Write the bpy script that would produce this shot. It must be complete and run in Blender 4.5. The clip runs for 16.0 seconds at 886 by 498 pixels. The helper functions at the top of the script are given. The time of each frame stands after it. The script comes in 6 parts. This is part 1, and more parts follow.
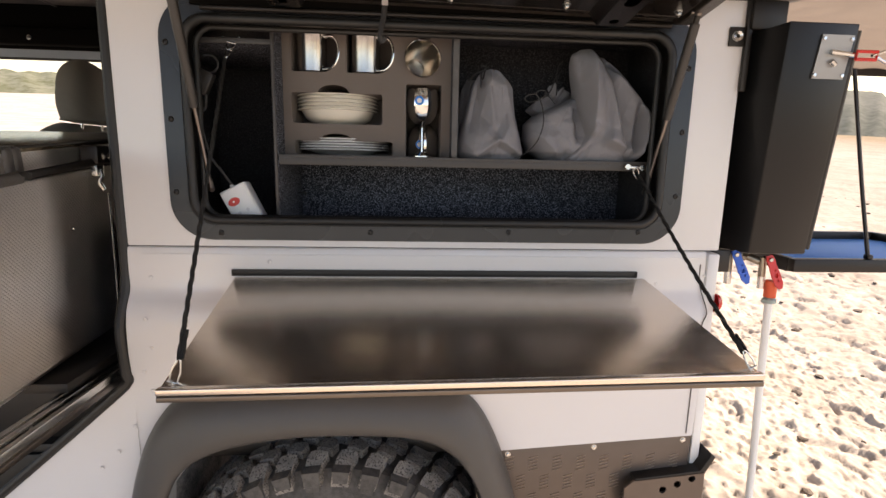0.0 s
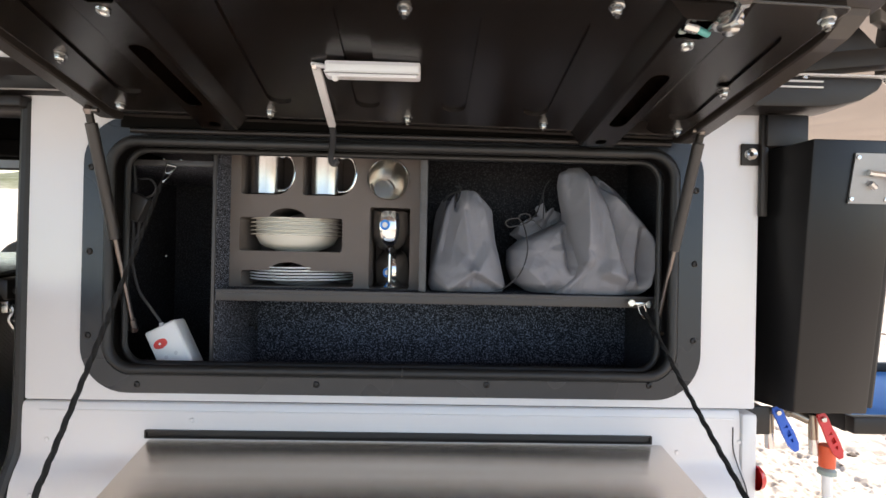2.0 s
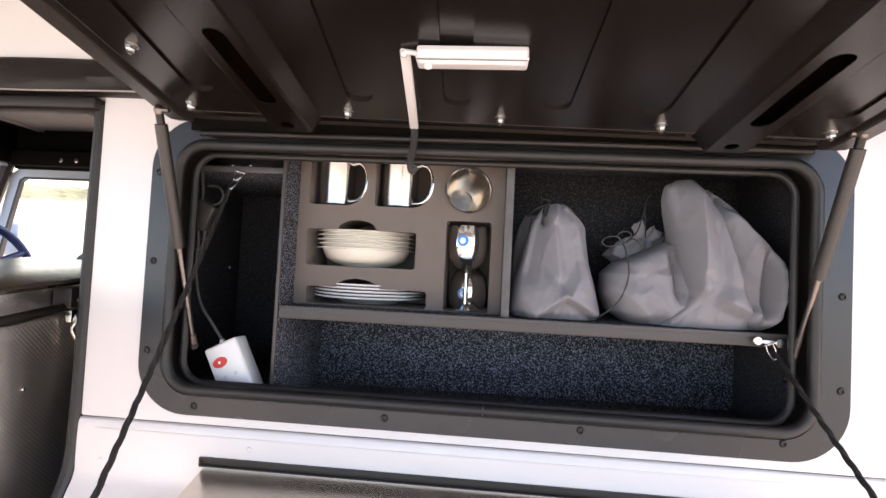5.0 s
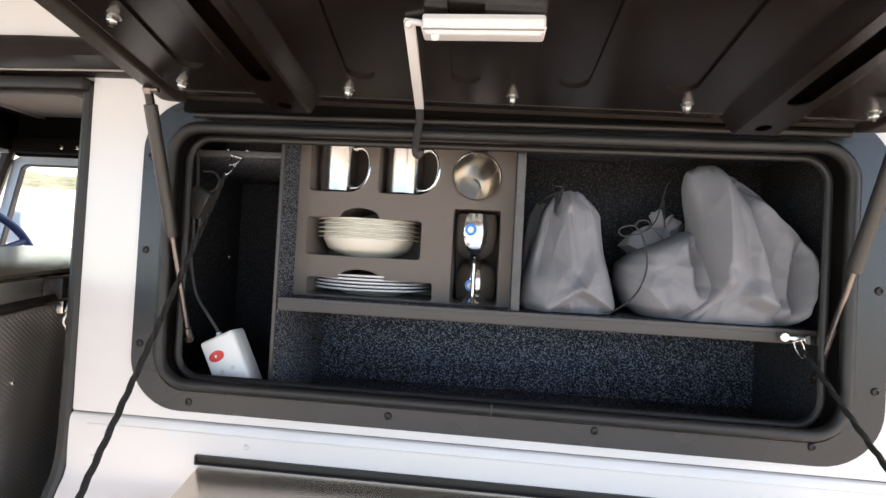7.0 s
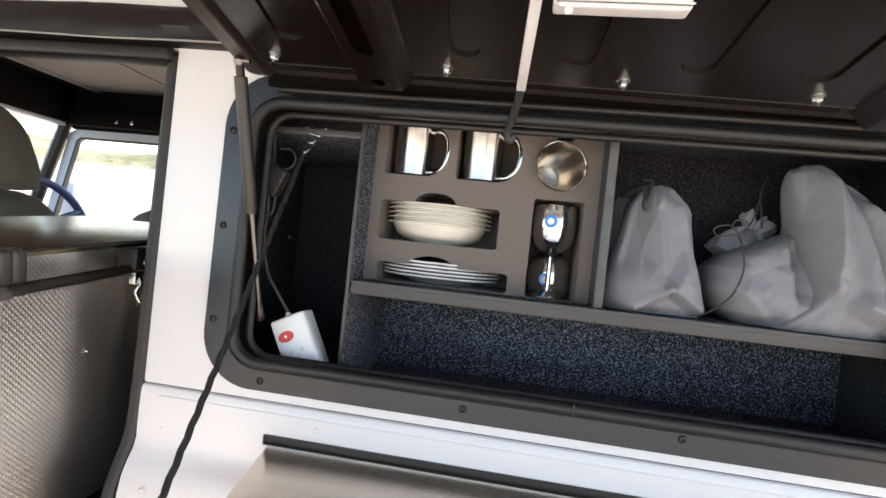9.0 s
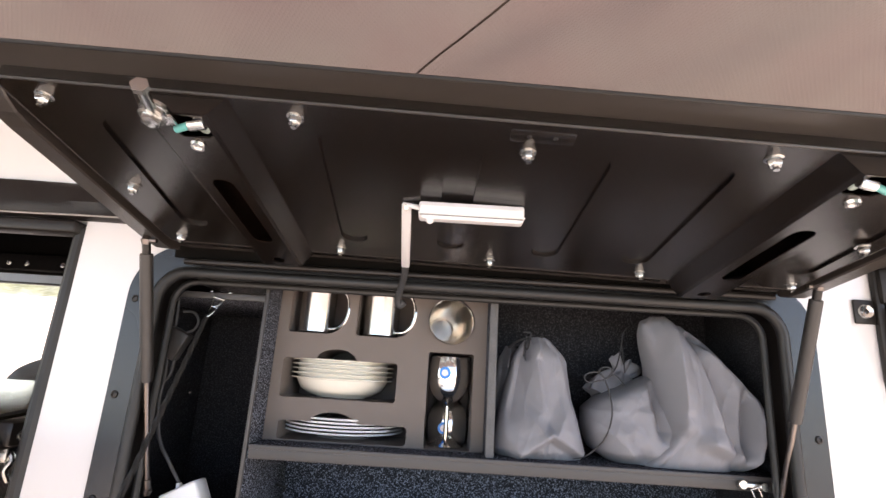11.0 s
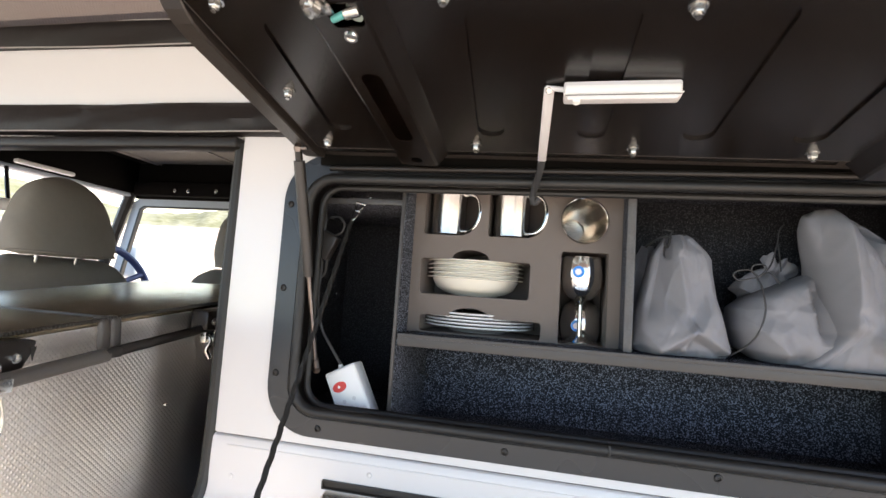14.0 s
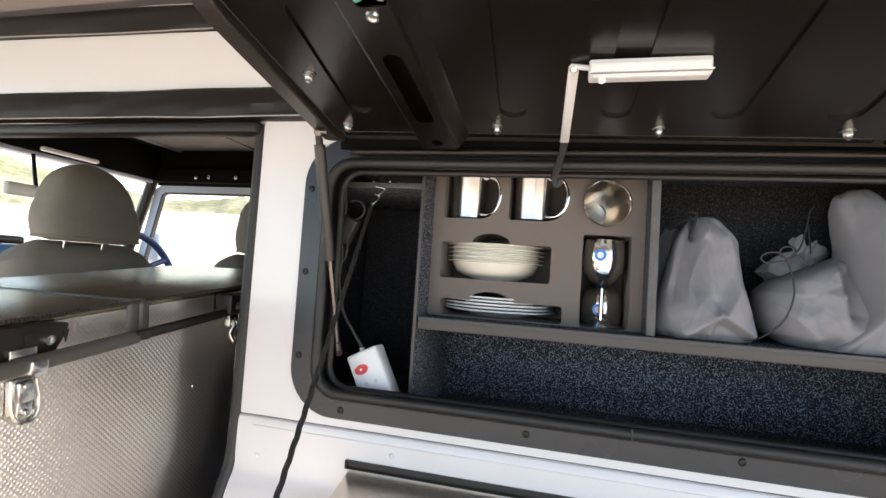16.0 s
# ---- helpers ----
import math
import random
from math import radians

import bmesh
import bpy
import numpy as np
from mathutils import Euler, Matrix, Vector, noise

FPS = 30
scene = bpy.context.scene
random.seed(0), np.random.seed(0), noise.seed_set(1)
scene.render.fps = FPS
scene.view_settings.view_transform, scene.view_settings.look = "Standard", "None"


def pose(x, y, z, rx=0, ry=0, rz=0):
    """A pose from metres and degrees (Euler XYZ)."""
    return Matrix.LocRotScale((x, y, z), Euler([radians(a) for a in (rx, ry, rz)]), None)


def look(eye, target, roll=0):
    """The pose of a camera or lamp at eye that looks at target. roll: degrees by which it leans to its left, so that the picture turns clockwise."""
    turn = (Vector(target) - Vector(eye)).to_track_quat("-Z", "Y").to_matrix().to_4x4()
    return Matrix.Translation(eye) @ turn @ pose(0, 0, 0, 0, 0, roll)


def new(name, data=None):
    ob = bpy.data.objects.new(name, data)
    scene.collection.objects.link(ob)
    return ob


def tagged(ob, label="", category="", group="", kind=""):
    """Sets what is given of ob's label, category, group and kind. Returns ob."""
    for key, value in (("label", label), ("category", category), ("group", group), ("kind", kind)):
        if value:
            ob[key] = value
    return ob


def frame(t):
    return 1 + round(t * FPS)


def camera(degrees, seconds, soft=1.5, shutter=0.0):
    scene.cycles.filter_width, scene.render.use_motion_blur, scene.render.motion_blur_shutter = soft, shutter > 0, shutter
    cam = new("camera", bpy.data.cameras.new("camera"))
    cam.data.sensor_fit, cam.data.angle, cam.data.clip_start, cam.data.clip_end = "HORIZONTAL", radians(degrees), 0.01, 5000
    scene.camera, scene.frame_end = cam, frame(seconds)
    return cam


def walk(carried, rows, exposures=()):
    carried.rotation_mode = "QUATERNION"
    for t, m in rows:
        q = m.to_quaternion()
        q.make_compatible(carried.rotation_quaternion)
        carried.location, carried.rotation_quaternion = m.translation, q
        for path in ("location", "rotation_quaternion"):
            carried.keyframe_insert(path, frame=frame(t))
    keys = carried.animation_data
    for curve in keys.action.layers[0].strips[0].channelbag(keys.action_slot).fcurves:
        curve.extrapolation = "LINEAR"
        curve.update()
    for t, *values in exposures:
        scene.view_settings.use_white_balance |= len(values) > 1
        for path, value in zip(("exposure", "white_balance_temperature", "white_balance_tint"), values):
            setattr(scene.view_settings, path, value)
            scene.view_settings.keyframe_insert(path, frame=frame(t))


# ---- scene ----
cam = camera(83.6, 16.0)
PATH = [
    (0, (0.088, -1.095, 1.5), (0.22, 0.869, 1.145), 1.2),
    (0.5, (0.109, -1.089, 1.506), (0.374, 0.856, 1.122), -0.1),
    (1, (0.097, -1.049, 1.554), (0.35, 0.929, 1.398), 0.9),
    (1.5, (0.109, -0.982, 1.568), (0.369, 1.0, 1.505), 1.5),
    (2, (0.204, -0.905, 1.586), (0.248, 1.095, 1.591), 1.2),
    (2.5, (0.228, -0.867, 1.592), (0.089, 1.128, 1.62), 0.7),
    (3, (0.19, -0.838, 1.609), (0.035, 1.155, 1.676), 1.4),
    (3.5, (0.165, -0.86, 1.634), (0.012, 1.11, 1.941), 3.7),
    (4, (0.15, -0.843, 1.622), (0.001, 1.126, 1.943), 3.5),
    (4.5, (0.147, -0.818, 1.598), (-0.004, 1.164, 1.815), 3.5),
    (5, (0.145, -0.799, 1.583), (-0.018, 1.193, 1.66), 2.9),
    (5.2, (0.143, -0.793, 1.585), (-0.019, 1.2, 1.63), 2.8),
    (7.5, (0.139, -0.75, 1.584), (-0.05, 1.24, 1.618), 3.2),
    (8, (0.138, -0.748, 1.582), (-0.051, 1.243, 1.616), 3.4),
    (8.5, (0.125, -0.74, 1.574), (-0.067, 1.251, 1.605), 4.6),
    (9, (0.047, -0.735, 1.572), (-0.228, 1.246, 1.567), 6.1),
    (9.5, (0.045, -0.754, 1.612), (-0.326, 1.21, 1.688), 6.3),
    (10, (0.097, -0.809, 1.664), (0.017, 1.147, 2.074), 5.0),
    (10.2, (0.096, -0.81, 1.63), (0.096, 1.121, 2.152), 3.9),
    (12.3, (0.1, -0.823, 1.637), (-0.054, 1.133, 2.026), 3.3),
    (12.5, (0.091, -0.822, 1.633), (-0.101, 1.133, 2.008), 3.4),
    (13, (0.067, -0.82, 1.608), (-0.262, 1.13, 1.906), 3.5),
    (13.5, (0.057, -0.821, 1.592), (-0.351, 1.125, 1.806), 3.9),
    (14, (0.056, -0.816, 1.588), (-0.37, 1.131, 1.748), 3.9),
    (14.5, (0.049, -0.814, 1.586), (-0.401, 1.13, 1.719), 4.0),
    (15, (0.051, -0.816, 1.584), (-0.423, 1.123, 1.707), 4.0),
    (15.5, (0.048, -0.816, 1.584), (-0.432, 1.123, 1.683), 4.0),
    (16, (0.049, -0.815, 1.585), (-0.439, 1.123, 1.681), 3.8),
]
LIGHT = [(0.0, 1.62, 7850, 19), (0.5, 1.33, 7350, 15), (1.0, 1.2, 7110, 13), (1.5, 1.54, 6530, 13), (2.0, 1.98, 6780, 13), (2.5, 2.24, 6800, 14), (3.0, 2.42, 6900, 15), (3.5, 2.56, 6880, 21), (4.2, 2.68, 6980, 22), (5.0, 2.68, 7130, 22), (7.5, 2.54, 6980, 13), (8.9, 2.58, 6980, 13), (9.5, 2.48, 6980, 13), (10.2, 2.84, 7050, 23), (12.3, 2.64, 6880, 13), (13.5, 2.60, 6880, 13), (15.0, 2.52, 6930, 13), (16.0, 2.50, 6980, 13)]
walk(cam, [(t, look(eye, target, roll)) for t, eye, target, roll in PATH], LIGHT)

# ---- world, sun, exposure ----
SUN_ELEV, SUN_TURN = 42.0, 80.0
world = bpy.data.worlds.new("world")
scene.world = world
world.use_nodes = True
wn = world.node_tree.nodes
sky = wn.new("ShaderNodeTexSky")
sky.sky_type = "NISHITA"
sky.sun_disc = False
sky.sun_elevation = radians(SUN_ELEV)
sky.sun_rotation = radians(SUN_TURN)
sky.dust_density = 0.9
wn["Background"].inputs["Strength"].default_value = 0.12
# the vehicle's side is the upright of this place: the sand and the sky lean against it
GRADE = 0.118
sky_place, sky_turn = wn.new("ShaderNodeTexCoord"), wn.new("ShaderNodeMapping")
sky_turn.inputs["Rotation"].default_value = (-math.atan(GRADE), 0, 0)
world.node_tree.links.new(sky_place.outputs["Generated"], sky_turn.inputs["Vector"])
world.node_tree.links.new(sky_turn.outputs["Vector"], sky.inputs["Vector"])
world.node_tree.links.new(sky.outputs["Color"], wn["Background"].inputs["Color"])
sun = new("sun", bpy.data.lights.new("sun", "SUN"))
sun.data.energy = 4.0
sun.data.angle = radians(0.53)
sun.data.color = (1.0, 0.95, 0.88)
sun_way = Vector((math.sin(radians(SUN_TURN)) * math.cos(radians(SUN_ELEV)), math.cos(radians(SUN_TURN)) * math.cos(radians(SUN_ELEV)), math.sin(radians(SUN_ELEV))))
sun.matrix_world = look(sun_way * 30, (0, 0, 0))


# ---- materials ----
def material(name, colour, rough=0.5, metal=0.0, grain=0.1, scale=40.0, bump=0.0, bump_scale=200.0, dark=None, spec=0.5, coat=0.0, stretch=(1, 1, 1), speck=0.0, speck_scale=900.0, speck_colour=None, speck_low=0.55, speck_width=0.17, alpha_light=0.0, rough_var=0.08):
    """A surface with variation at two scales: broad blotches, fine grain, and relief."""
    m = bpy.data.materials.new(name)
    m.use_nodes = True
    nt = m.node_tree
    b = nt.nodes["Principled BSDF"]
    b.inputs["Roughness"].default_value = rough
    b.inputs["Metallic"].default_value = metal
    b.inputs["Specular IOR Level"].default_value = spec
    b.inputs["Coat Weight"].default_value = coat
    b.inputs["Coat Roughness"].default_value = 0.08
    tc = nt.nodes.new("ShaderNodeTexCoord")
    mp = nt.nodes.new("ShaderNodeMapping")
    mp.inputs["Scale"].default_value = stretch
    nt.links.new(tc.outputs["Object"], mp.inputs["Vector"])

    def noise_tex(s, detail=3.0):
        n = nt.nodes.new("ShaderNodeTexNoise")
        n.inputs["Scale"].default_value = s
        n.inputs["Detail"].default_value = detail
        nt.links.new(mp.outputs["Vector"], n.inputs["Vector"])
        return n.outputs["Fac"]

    d = dark or tuple(c * 0.72 for c in colour)
    big, fine = noise_tex(scale * 0.12), noise_tex(scale)
    mix1 = nt.nodes.new("ShaderNodeMix")
    mix1.data_type = "RGBA"
    mix1.inputs["A"].default_value = (*d, 1)
    mix1.inputs["B"].default_value = (*colour, 1)
    ramp = nt.nodes.new("ShaderNodeMapRange")
    ramp.inputs["From Min"].default_value, ramp.inputs["From Max"].default_value = 0.35, 0.62
    ramp.inputs["To Min"].default_value, ramp.inputs["To Max"].default_value = 1.0 - grain * 2.2, 1.0
    addn = nt.nodes.new("ShaderNodeMath")
    addn.operation = "MULTIPLY_ADD"
    nt.links.new(fine, addn.inputs[0])
    addn.inputs[1].default_value = 0.5
    half = nt.nodes.new("ShaderNodeMath")
    half.operation = "MULTIPLY"
    nt.links.new(big, half.inputs[0])
    half.inputs[1].default_value = 0.5
    nt.links.new(half.outputs[0], addn.inputs[2])
    nt.links.new(addn.outputs[0], ramp.inputs["Value"])
    nt.links.new(ramp.outputs[0], mix1.inputs["Factor"])
    col = mix1.outputs["Result"]
    if speck > 0:
        sp = noise_tex(speck_scale, 1.0)
        sr = nt.nodes.new("ShaderNodeMapRange")
        sr.inputs["From Min"].default_value, sr.inputs["From Max"].default_value = speck_low, speck_low + speck_width
        sr.inputs["To Max"].default_value = speck
        nt.links.new(sp, sr.inputs["Value"])
        mix2 = nt.nodes.new("ShaderNodeMix")
        mix2.data_type = "RGBA"
        nt.links.new(sr.outputs[0], mix2.inputs["Factor"])
        nt.links.new(col, mix2.inputs["A"])
        mix2.inputs["B"].default_value = (*(speck_colour or [min(1.0, c * 6 + 0.03) for c in colour]), 1)
        col = mix2.outputs["Result"]
    nt.links.new(col, b.inputs["Base Color"])
    rr = nt.nodes.new("ShaderNodeMapRange")
    rr.inputs["To Min"].default_value, rr.inputs["To Max"].default_value = max(0.02, rough - rough_var), min(1.0, rough + rough_var)
    nt.links.new(big, rr.inputs["Value"])
    nt.links.new(rr.outputs[0], b.inputs["Roughness"])
    if bump > 0:
        bp = nt.nodes.new("ShaderNodeBump")
        bp.inputs["Strength"].default_value = bump
        bp.inputs["Distance"].default_value = 0.002
        nt.links.new(noise_tex(bump_scale), bp.inputs["Height"])
        nt.links.new(bp.outputs["Normal"], b.inputs["Normal"])
    if alpha_light > 0:
        tr = nt.nodes.new("ShaderNodeBsdfTranslucent")
        nt.links.new(col, tr.inputs["Color"])
        ms = nt.nodes.new("ShaderNodeMixShader")
        ms.inputs["Fac"].default_value = alpha_light
        out = nt.nodes["Material Output"]
        nt.links.new(b.outputs[0], ms.inputs[1])
        nt.links.new(tr.outputs[0], ms.inputs[2])
        nt.links.new(ms.outputs[0], out.inputs["Surface"])
    return m


M_PAINT = material("white_paint", (0.665, 0.652, 0.645), 0.22, grain=0.02, scale=12, bump=0.03, bump_scale=600, coat=0.2)
M_BLACK = material("black_powder_coat", (0.011, 0.0086, 0.0072), 0.40, grain=0.1, scale=30, bump=0.12, bump_scale=1500, spec=0.4)
M_LID = material("satin_black_lid_coat", (0.0076, 0.0051, 0.0036), 0.24, grain=0.1, scale=30, bump=0.04, bump_scale=1500, spec=0.6)
M_FRAME = material("dark_grey_frame_coat", (0.0125, 0.0155, 0.0205), 0.26, grain=0.08, scale=25, bump=0.1, bump_scale=1500)
M_RUBBER = material("black_rubber", (0.011, 0.0105, 0.010), 0.5, grain=0.15, scale=50, bump=0.1, bump_scale=500)
M_CARPET = material("black_carpet", (0.030, 0.031, 0.036), 0.95, grain=0.45, scale=28, bump=1.0, bump_scale=700, speck=1.0, speck_scale=430, speck_low=0.51, speck_width=0.17, speck_colour=(0.30, 0.315, 0.37), spec=0.1, rough_var=0.03)
# Darker copy of the carpet: shade in cubby and upper bay put into colour.
M_SHADED_LINING = material("shaded_dark_lining", (0.032, 0.032, 0.035), 0.95, grain=0.4, scale=60, bump=0.8, bump_scale=900, speck=0.8, speck_scale=420, speck_low=0.50, speck_width=0.25, speck_colour=(0.13, 0.13, 0.145), spec=0.1)
M_FELTEDGE = material("pale_grey_felt", (0.15, 0.15, 0.152), 0.95, grain=0.4, scale=300, bump=0.8, bump_scale=900, spec=0.1)
M_FOAM = material("dark_grey_foam", (0.165, 0.142, 0.128), 0.85, grain=0.06, scale=30, bump=0.3, bump_scale=900, spec=0.2)
M_EDGE = material("grey_edge_strip", (0.050, 0.046, 0.044), 0.45, grain=0.08, scale=60, bump=0.1, bump_scale=800)
M_STEEL = material("brushed_steel", (0.80, 0.70, 0.60), 0.20, 0.97, grain=0.06, scale=60, bump=0.04, bump_scale=300, stretch=(0.05, 6, 1))
steel_shader = M_STEEL.node_tree.nodes["Principled BSDF"]
steel_shader.inputs["Anisotropic"].default_value = 0.85
across = M_STEEL.node_tree.nodes.new("ShaderNodeCombineXYZ")
across.inputs["Y"].default_value = 1.0
M_STEEL.node_tree.links.new(across.outputs[0], steel_shader.inputs["Tangent"])
M_CHROME = material("polished_steel", (0.74, 0.73, 0.71), 0.10, 1.0, grain=0.03, scale=20, rough_var=0.03)
M_CUP = material("satin_steel", (0.74, 0.69, 0.63), 0.22, 1.0, grain=0.16, scale=70, bump=0.04, bump_scale=90)
# Upright streaks in the colour stand in for blurred reflections.
M_MUG = material("polished_mug_steel", (0.50, 0.49, 0.48), 0.20, 1.0, grain=0.36, scale=90, stretch=(1, 1, 0.02), rough_var=0.06)
M_TEAL = material("teal_plastic", (0.10, 0.36, 0.34), 0.35, grain=0.05, scale=60)
M_ORANGE = material("orange_plastic", (0.72, 0.10, 0.03), 0.35, grain=0.05, scale=60)
M_GREENGREY = material("grey_green_plastic", (0.30, 0.36, 0.33), 0.4, grain=0.05, scale=60)
M_LIDTOP = material("dark_lid_aluminium", (0.23, 0.185, 0.125), 0.24, 0.9, grain=0.10, scale=30, bump=0.25, bump_scale=420)
# Same black coat made paler: the lip's canopy reflection is put into colour.
M_LIDLIP = material("black_edge_coat_sheen", (0.036, 0.030, 0.026), 0.30, grain=0.15, scale=30, bump=0.12, bump_scale=1500, spec=0.5)
M_STRUT = material("dark_strut_paint", (0.032, 0.029, 0.027), 0.40, grain=0.1, scale=60)
M_ROD = material("dark_piston_steel", (0.20, 0.175, 0.16), 0.3, 1.0, grain=0.05, scale=40)
M_ZINC = material("zinc_plated_steel", (0.62, 0.62, 0.60), 0.25, 1.0, grain=0.1, scale=120)
M_CERAMIC = material("cream_ceramic", (0.80, 0.76, 0.66), 0.12, grain=0.02, scale=20, coat=0.5)
M_PLATE = material("white_ceramic", (0.82, 0.82, 0.82), 0.12, grain=0.02, scale=20, coat=0.5)
M_BAG = material("grey_drawstring_cloth", (0.232, 0.232, 0.252), 0.8, grain=0.06, scale=40, bump=0.35, bump_scale=1600, spec=0.2)
M_CORD = material("grey_cord", (0.036, 0.036, 0.038), 0.7, grain=0.2, scale=300)
M_ROPE = material("black_braided_rope", (0.010, 0.009, 0.008), 0.75, grain=0.2, scale=300, bump=0.5, bump_scale=900)
M_SOCKET = material("white_plastic", (0.80, 0.80, 0.79), 0.3, grain=0.02, scale=30)
M_RED = material("red_plastic", (0.62, 0.03, 0.025), 0.35, grain=0.05, scale=40)
M_BLUE = material("blue_plastic", (0.02, 0.10, 0.50), 0.35, grain=0.05, scale=40)
M_BLUEMAT = material("blue_table_sheet", (0.05, 0.27, 0.80), 0.6, grain=0.08, scale=20, spec=0.2)
M_ALU = material("white_lamp_aluminium", (0.66, 0.65, 0.655), 0.35, grain=0.03, scale=60)
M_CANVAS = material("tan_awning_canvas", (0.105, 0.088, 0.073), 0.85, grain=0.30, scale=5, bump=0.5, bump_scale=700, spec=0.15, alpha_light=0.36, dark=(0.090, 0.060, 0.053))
M_FABRIC = material("black_awning_fabric", (0.011, 0.0080, 0.0070), 0.46, grain=0.2, scale=30, bump=0.35, bump_scale=600, spec=0.36)
M_SEAT = material("grey_seat_fabric", (0.235, 0.212, 0.178), 0.85, grain=0.1, scale=60, bump=0.5, bump_scale=900)
M_DIMPLE = material("dimpled_aluminium", (0.66, 0.615, 0.575), 0.31, 1.0, grain=0.10, scale=30)
M_TYRE = material("tyre_rubber", (0.105, 0.097, 0.088), 0.85, grain=0.3, scale=90, bump=0.6, bump_scale=300, dark=(0.02, 0.019, 0.018))
M_TREAD = material("dusty_tread_rubber", (0.34, 0.305, 0.265), 0.95, grain=0.4, scale=260, bump=0.9, bump_scale=320, dark=(0.13, 0.115, 0.10), speck=0.95, speck_low=0.5, speck_scale=260, speck_colour=(0.03, 0.027, 0.025))
M_GRIT = material("gritty_wheel_liner", (0.32, 0.29, 0.255), 0.95, grain=0.4, scale=200, bump=1.0, bump_scale=260, dark=(0.04, 0.037, 0.033))
M_FLARE = material("grey_plastic_flare", (0.066, 0.060, 0.055), 0.38, grain=0.1, scale=15, bump=0.3, bump_scale=900)
M_CHEQUER = material("brown_chequer_plate", (0.13, 0.105, 0.09), 0.4, 0.6, grain=0.15, scale=30)
M_HOSE = material("white_hose", (0.78, 0.78, 0.76), 0.4, grain=0.04, scale=30)
M_BRASS = material("dull_nickel_brass", (0.34, 0.29, 0.23), 0.32, 1.0, grain=0.15, scale=60)
M_BOX = material("black_box_steel", (0.0075, 0.0075, 0.008), 0.33, grain=0.15, scale=14, bump=0.1, bump_scale=900, spec=0.3)


def canvas_weave(m, pitch=0.006):
    """A ripstop weave pressed into the cloth: two crossing sets of threads."""
    nt = m.node_tree
    b = nt.nodes["Principled BSDF"]
    tc = nt.nodes.new("ShaderNodeTexCoord")
    waves = []
    for turn in (38, -38):
        mp = nt.nodes.new("ShaderNodeMapping")
        mp.inputs["Rotation"].default_value = (0, 0, radians(turn))
        w = nt.nodes.new("ShaderNodeTexWave")
        w.inputs["Scale"].default_value = 0.314 / pitch
        w.inputs["Distortion"].default_value = 0.4
        nt.links.new(tc.outputs["Object"], mp.inputs["Vector"])
        nt.links.new(mp.outputs["Vector"], w.inputs["Vector"])
        waves.append(w.outputs["Fac"])
    top = nt.nodes.new("ShaderNodeMath")
    top.operation = "MAXIMUM"
    nt.links.new(waves[0], top.inputs[0])
    nt.links.new(waves[1], top.inputs[1])
    bp = nt.nodes.new("ShaderNodeBump")
    bp.inputs["Strength"].default_value = 0.6
    bp.inputs["Distance"].default_value = 0.0012
    nt.links.new(top.outputs[0], bp.inputs["Height"])
    nt.links.new(b.inputs["Normal"].links[0].from_socket, bp.inputs["Normal"])
    nt.links.new(bp.outputs["Normal"], b.inputs["Normal"])


# Paler copy of the awning canvas: sun through the rear cloth, put into colour.
M_CANVAS_REAR = material("tan_canvas_sun_in_colour", (0.235, 0.192, 0.155), 0.85, grain=0.16, scale=4, bump=0.5, bump_scale=700, spec=0.15, alpha_light=0.42, dark=(0.17, 0.135, 0.11))
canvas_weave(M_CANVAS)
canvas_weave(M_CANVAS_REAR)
M_PIPING = material("pale_worn_piping", (0.30, 0.28, 0.26), 0.6, grain=0.2, scale=60)
# Bars get a paler metal than the plate they stand on.
M_PLATE_BARS = material("pale_plate_bars", (0.30, 0.25, 0.21), 0.35, 0.7, grain=0.3, scale=90)
M_ROOFPANEL = material("grey_roof_lining", (0.17, 0.155, 0.14), 0.7, grain=0.1, scale=20, bump=0.2, bump_scale=600)
M_SAND = material("pale_beach_sand", (0.475, 0.413, 0.348), 0.95, grain=0.40, scale=9, bump=1.0, bump_scale=70, dark=(0.30, 0.25, 0.20), spec=0.1)
M_CLOD = material("brown_beach_stone", (0.17, 0.135, 0.105), 0.9, grain=0.4, scale=60, bump=0.6, bump_scale=300, dark=(0.08, 0.062, 0.05), spec=0.1)
M_HILL = material("scrub_hillside", (0.165, 0.165, 0.125), 0.95, grain=0.5, scale=0.5, dark=(0.085, 0.09, 0.05), spec=0.05)


def darker_far_sand(m):
    """Towards the rear the same sand is darkened, and far off it turns to a dry tan flat."""
    nt = m.node_tree
    b = nt.nodes["Principled BSDF"]
    tc, sx = nt.nodes.new("ShaderNodeTexCoord"), nt.nodes.new("ShaderNodeSeparateXYZ")
    nt.links.new(tc.outputs["Object"], sx.inputs[0])
    col = b.inputs["Base Color"].links[0].from_socket
    for near, far, tint in ((2.6, 9.0, (0.74, 0.72, 0.71, 1)), (22.0, 42.0, (0.66, 0.58, 0.42, 1))):
        mr, mix = nt.nodes.new("ShaderNodeMapRange"), nt.nodes.new("ShaderNodeMix")
        mr.inputs["From Min"].default_value, mr.inputs["From Max"].default_value = near, far
        mix.data_type = "RGBA"
        mix.blend_type = "MULTIPLY"
        mix.inputs["B"].default_value = tint
        nt.links.new(sx.outputs["X"], mr.inputs["Value"])
        nt.links.new(mr.outputs[0], mix.inputs["Factor"])
        nt.links.new(col, mix.inputs["A"])
        col = mix.outputs["Result"]
    nt.links.new(col, b.inputs["Base Color"])


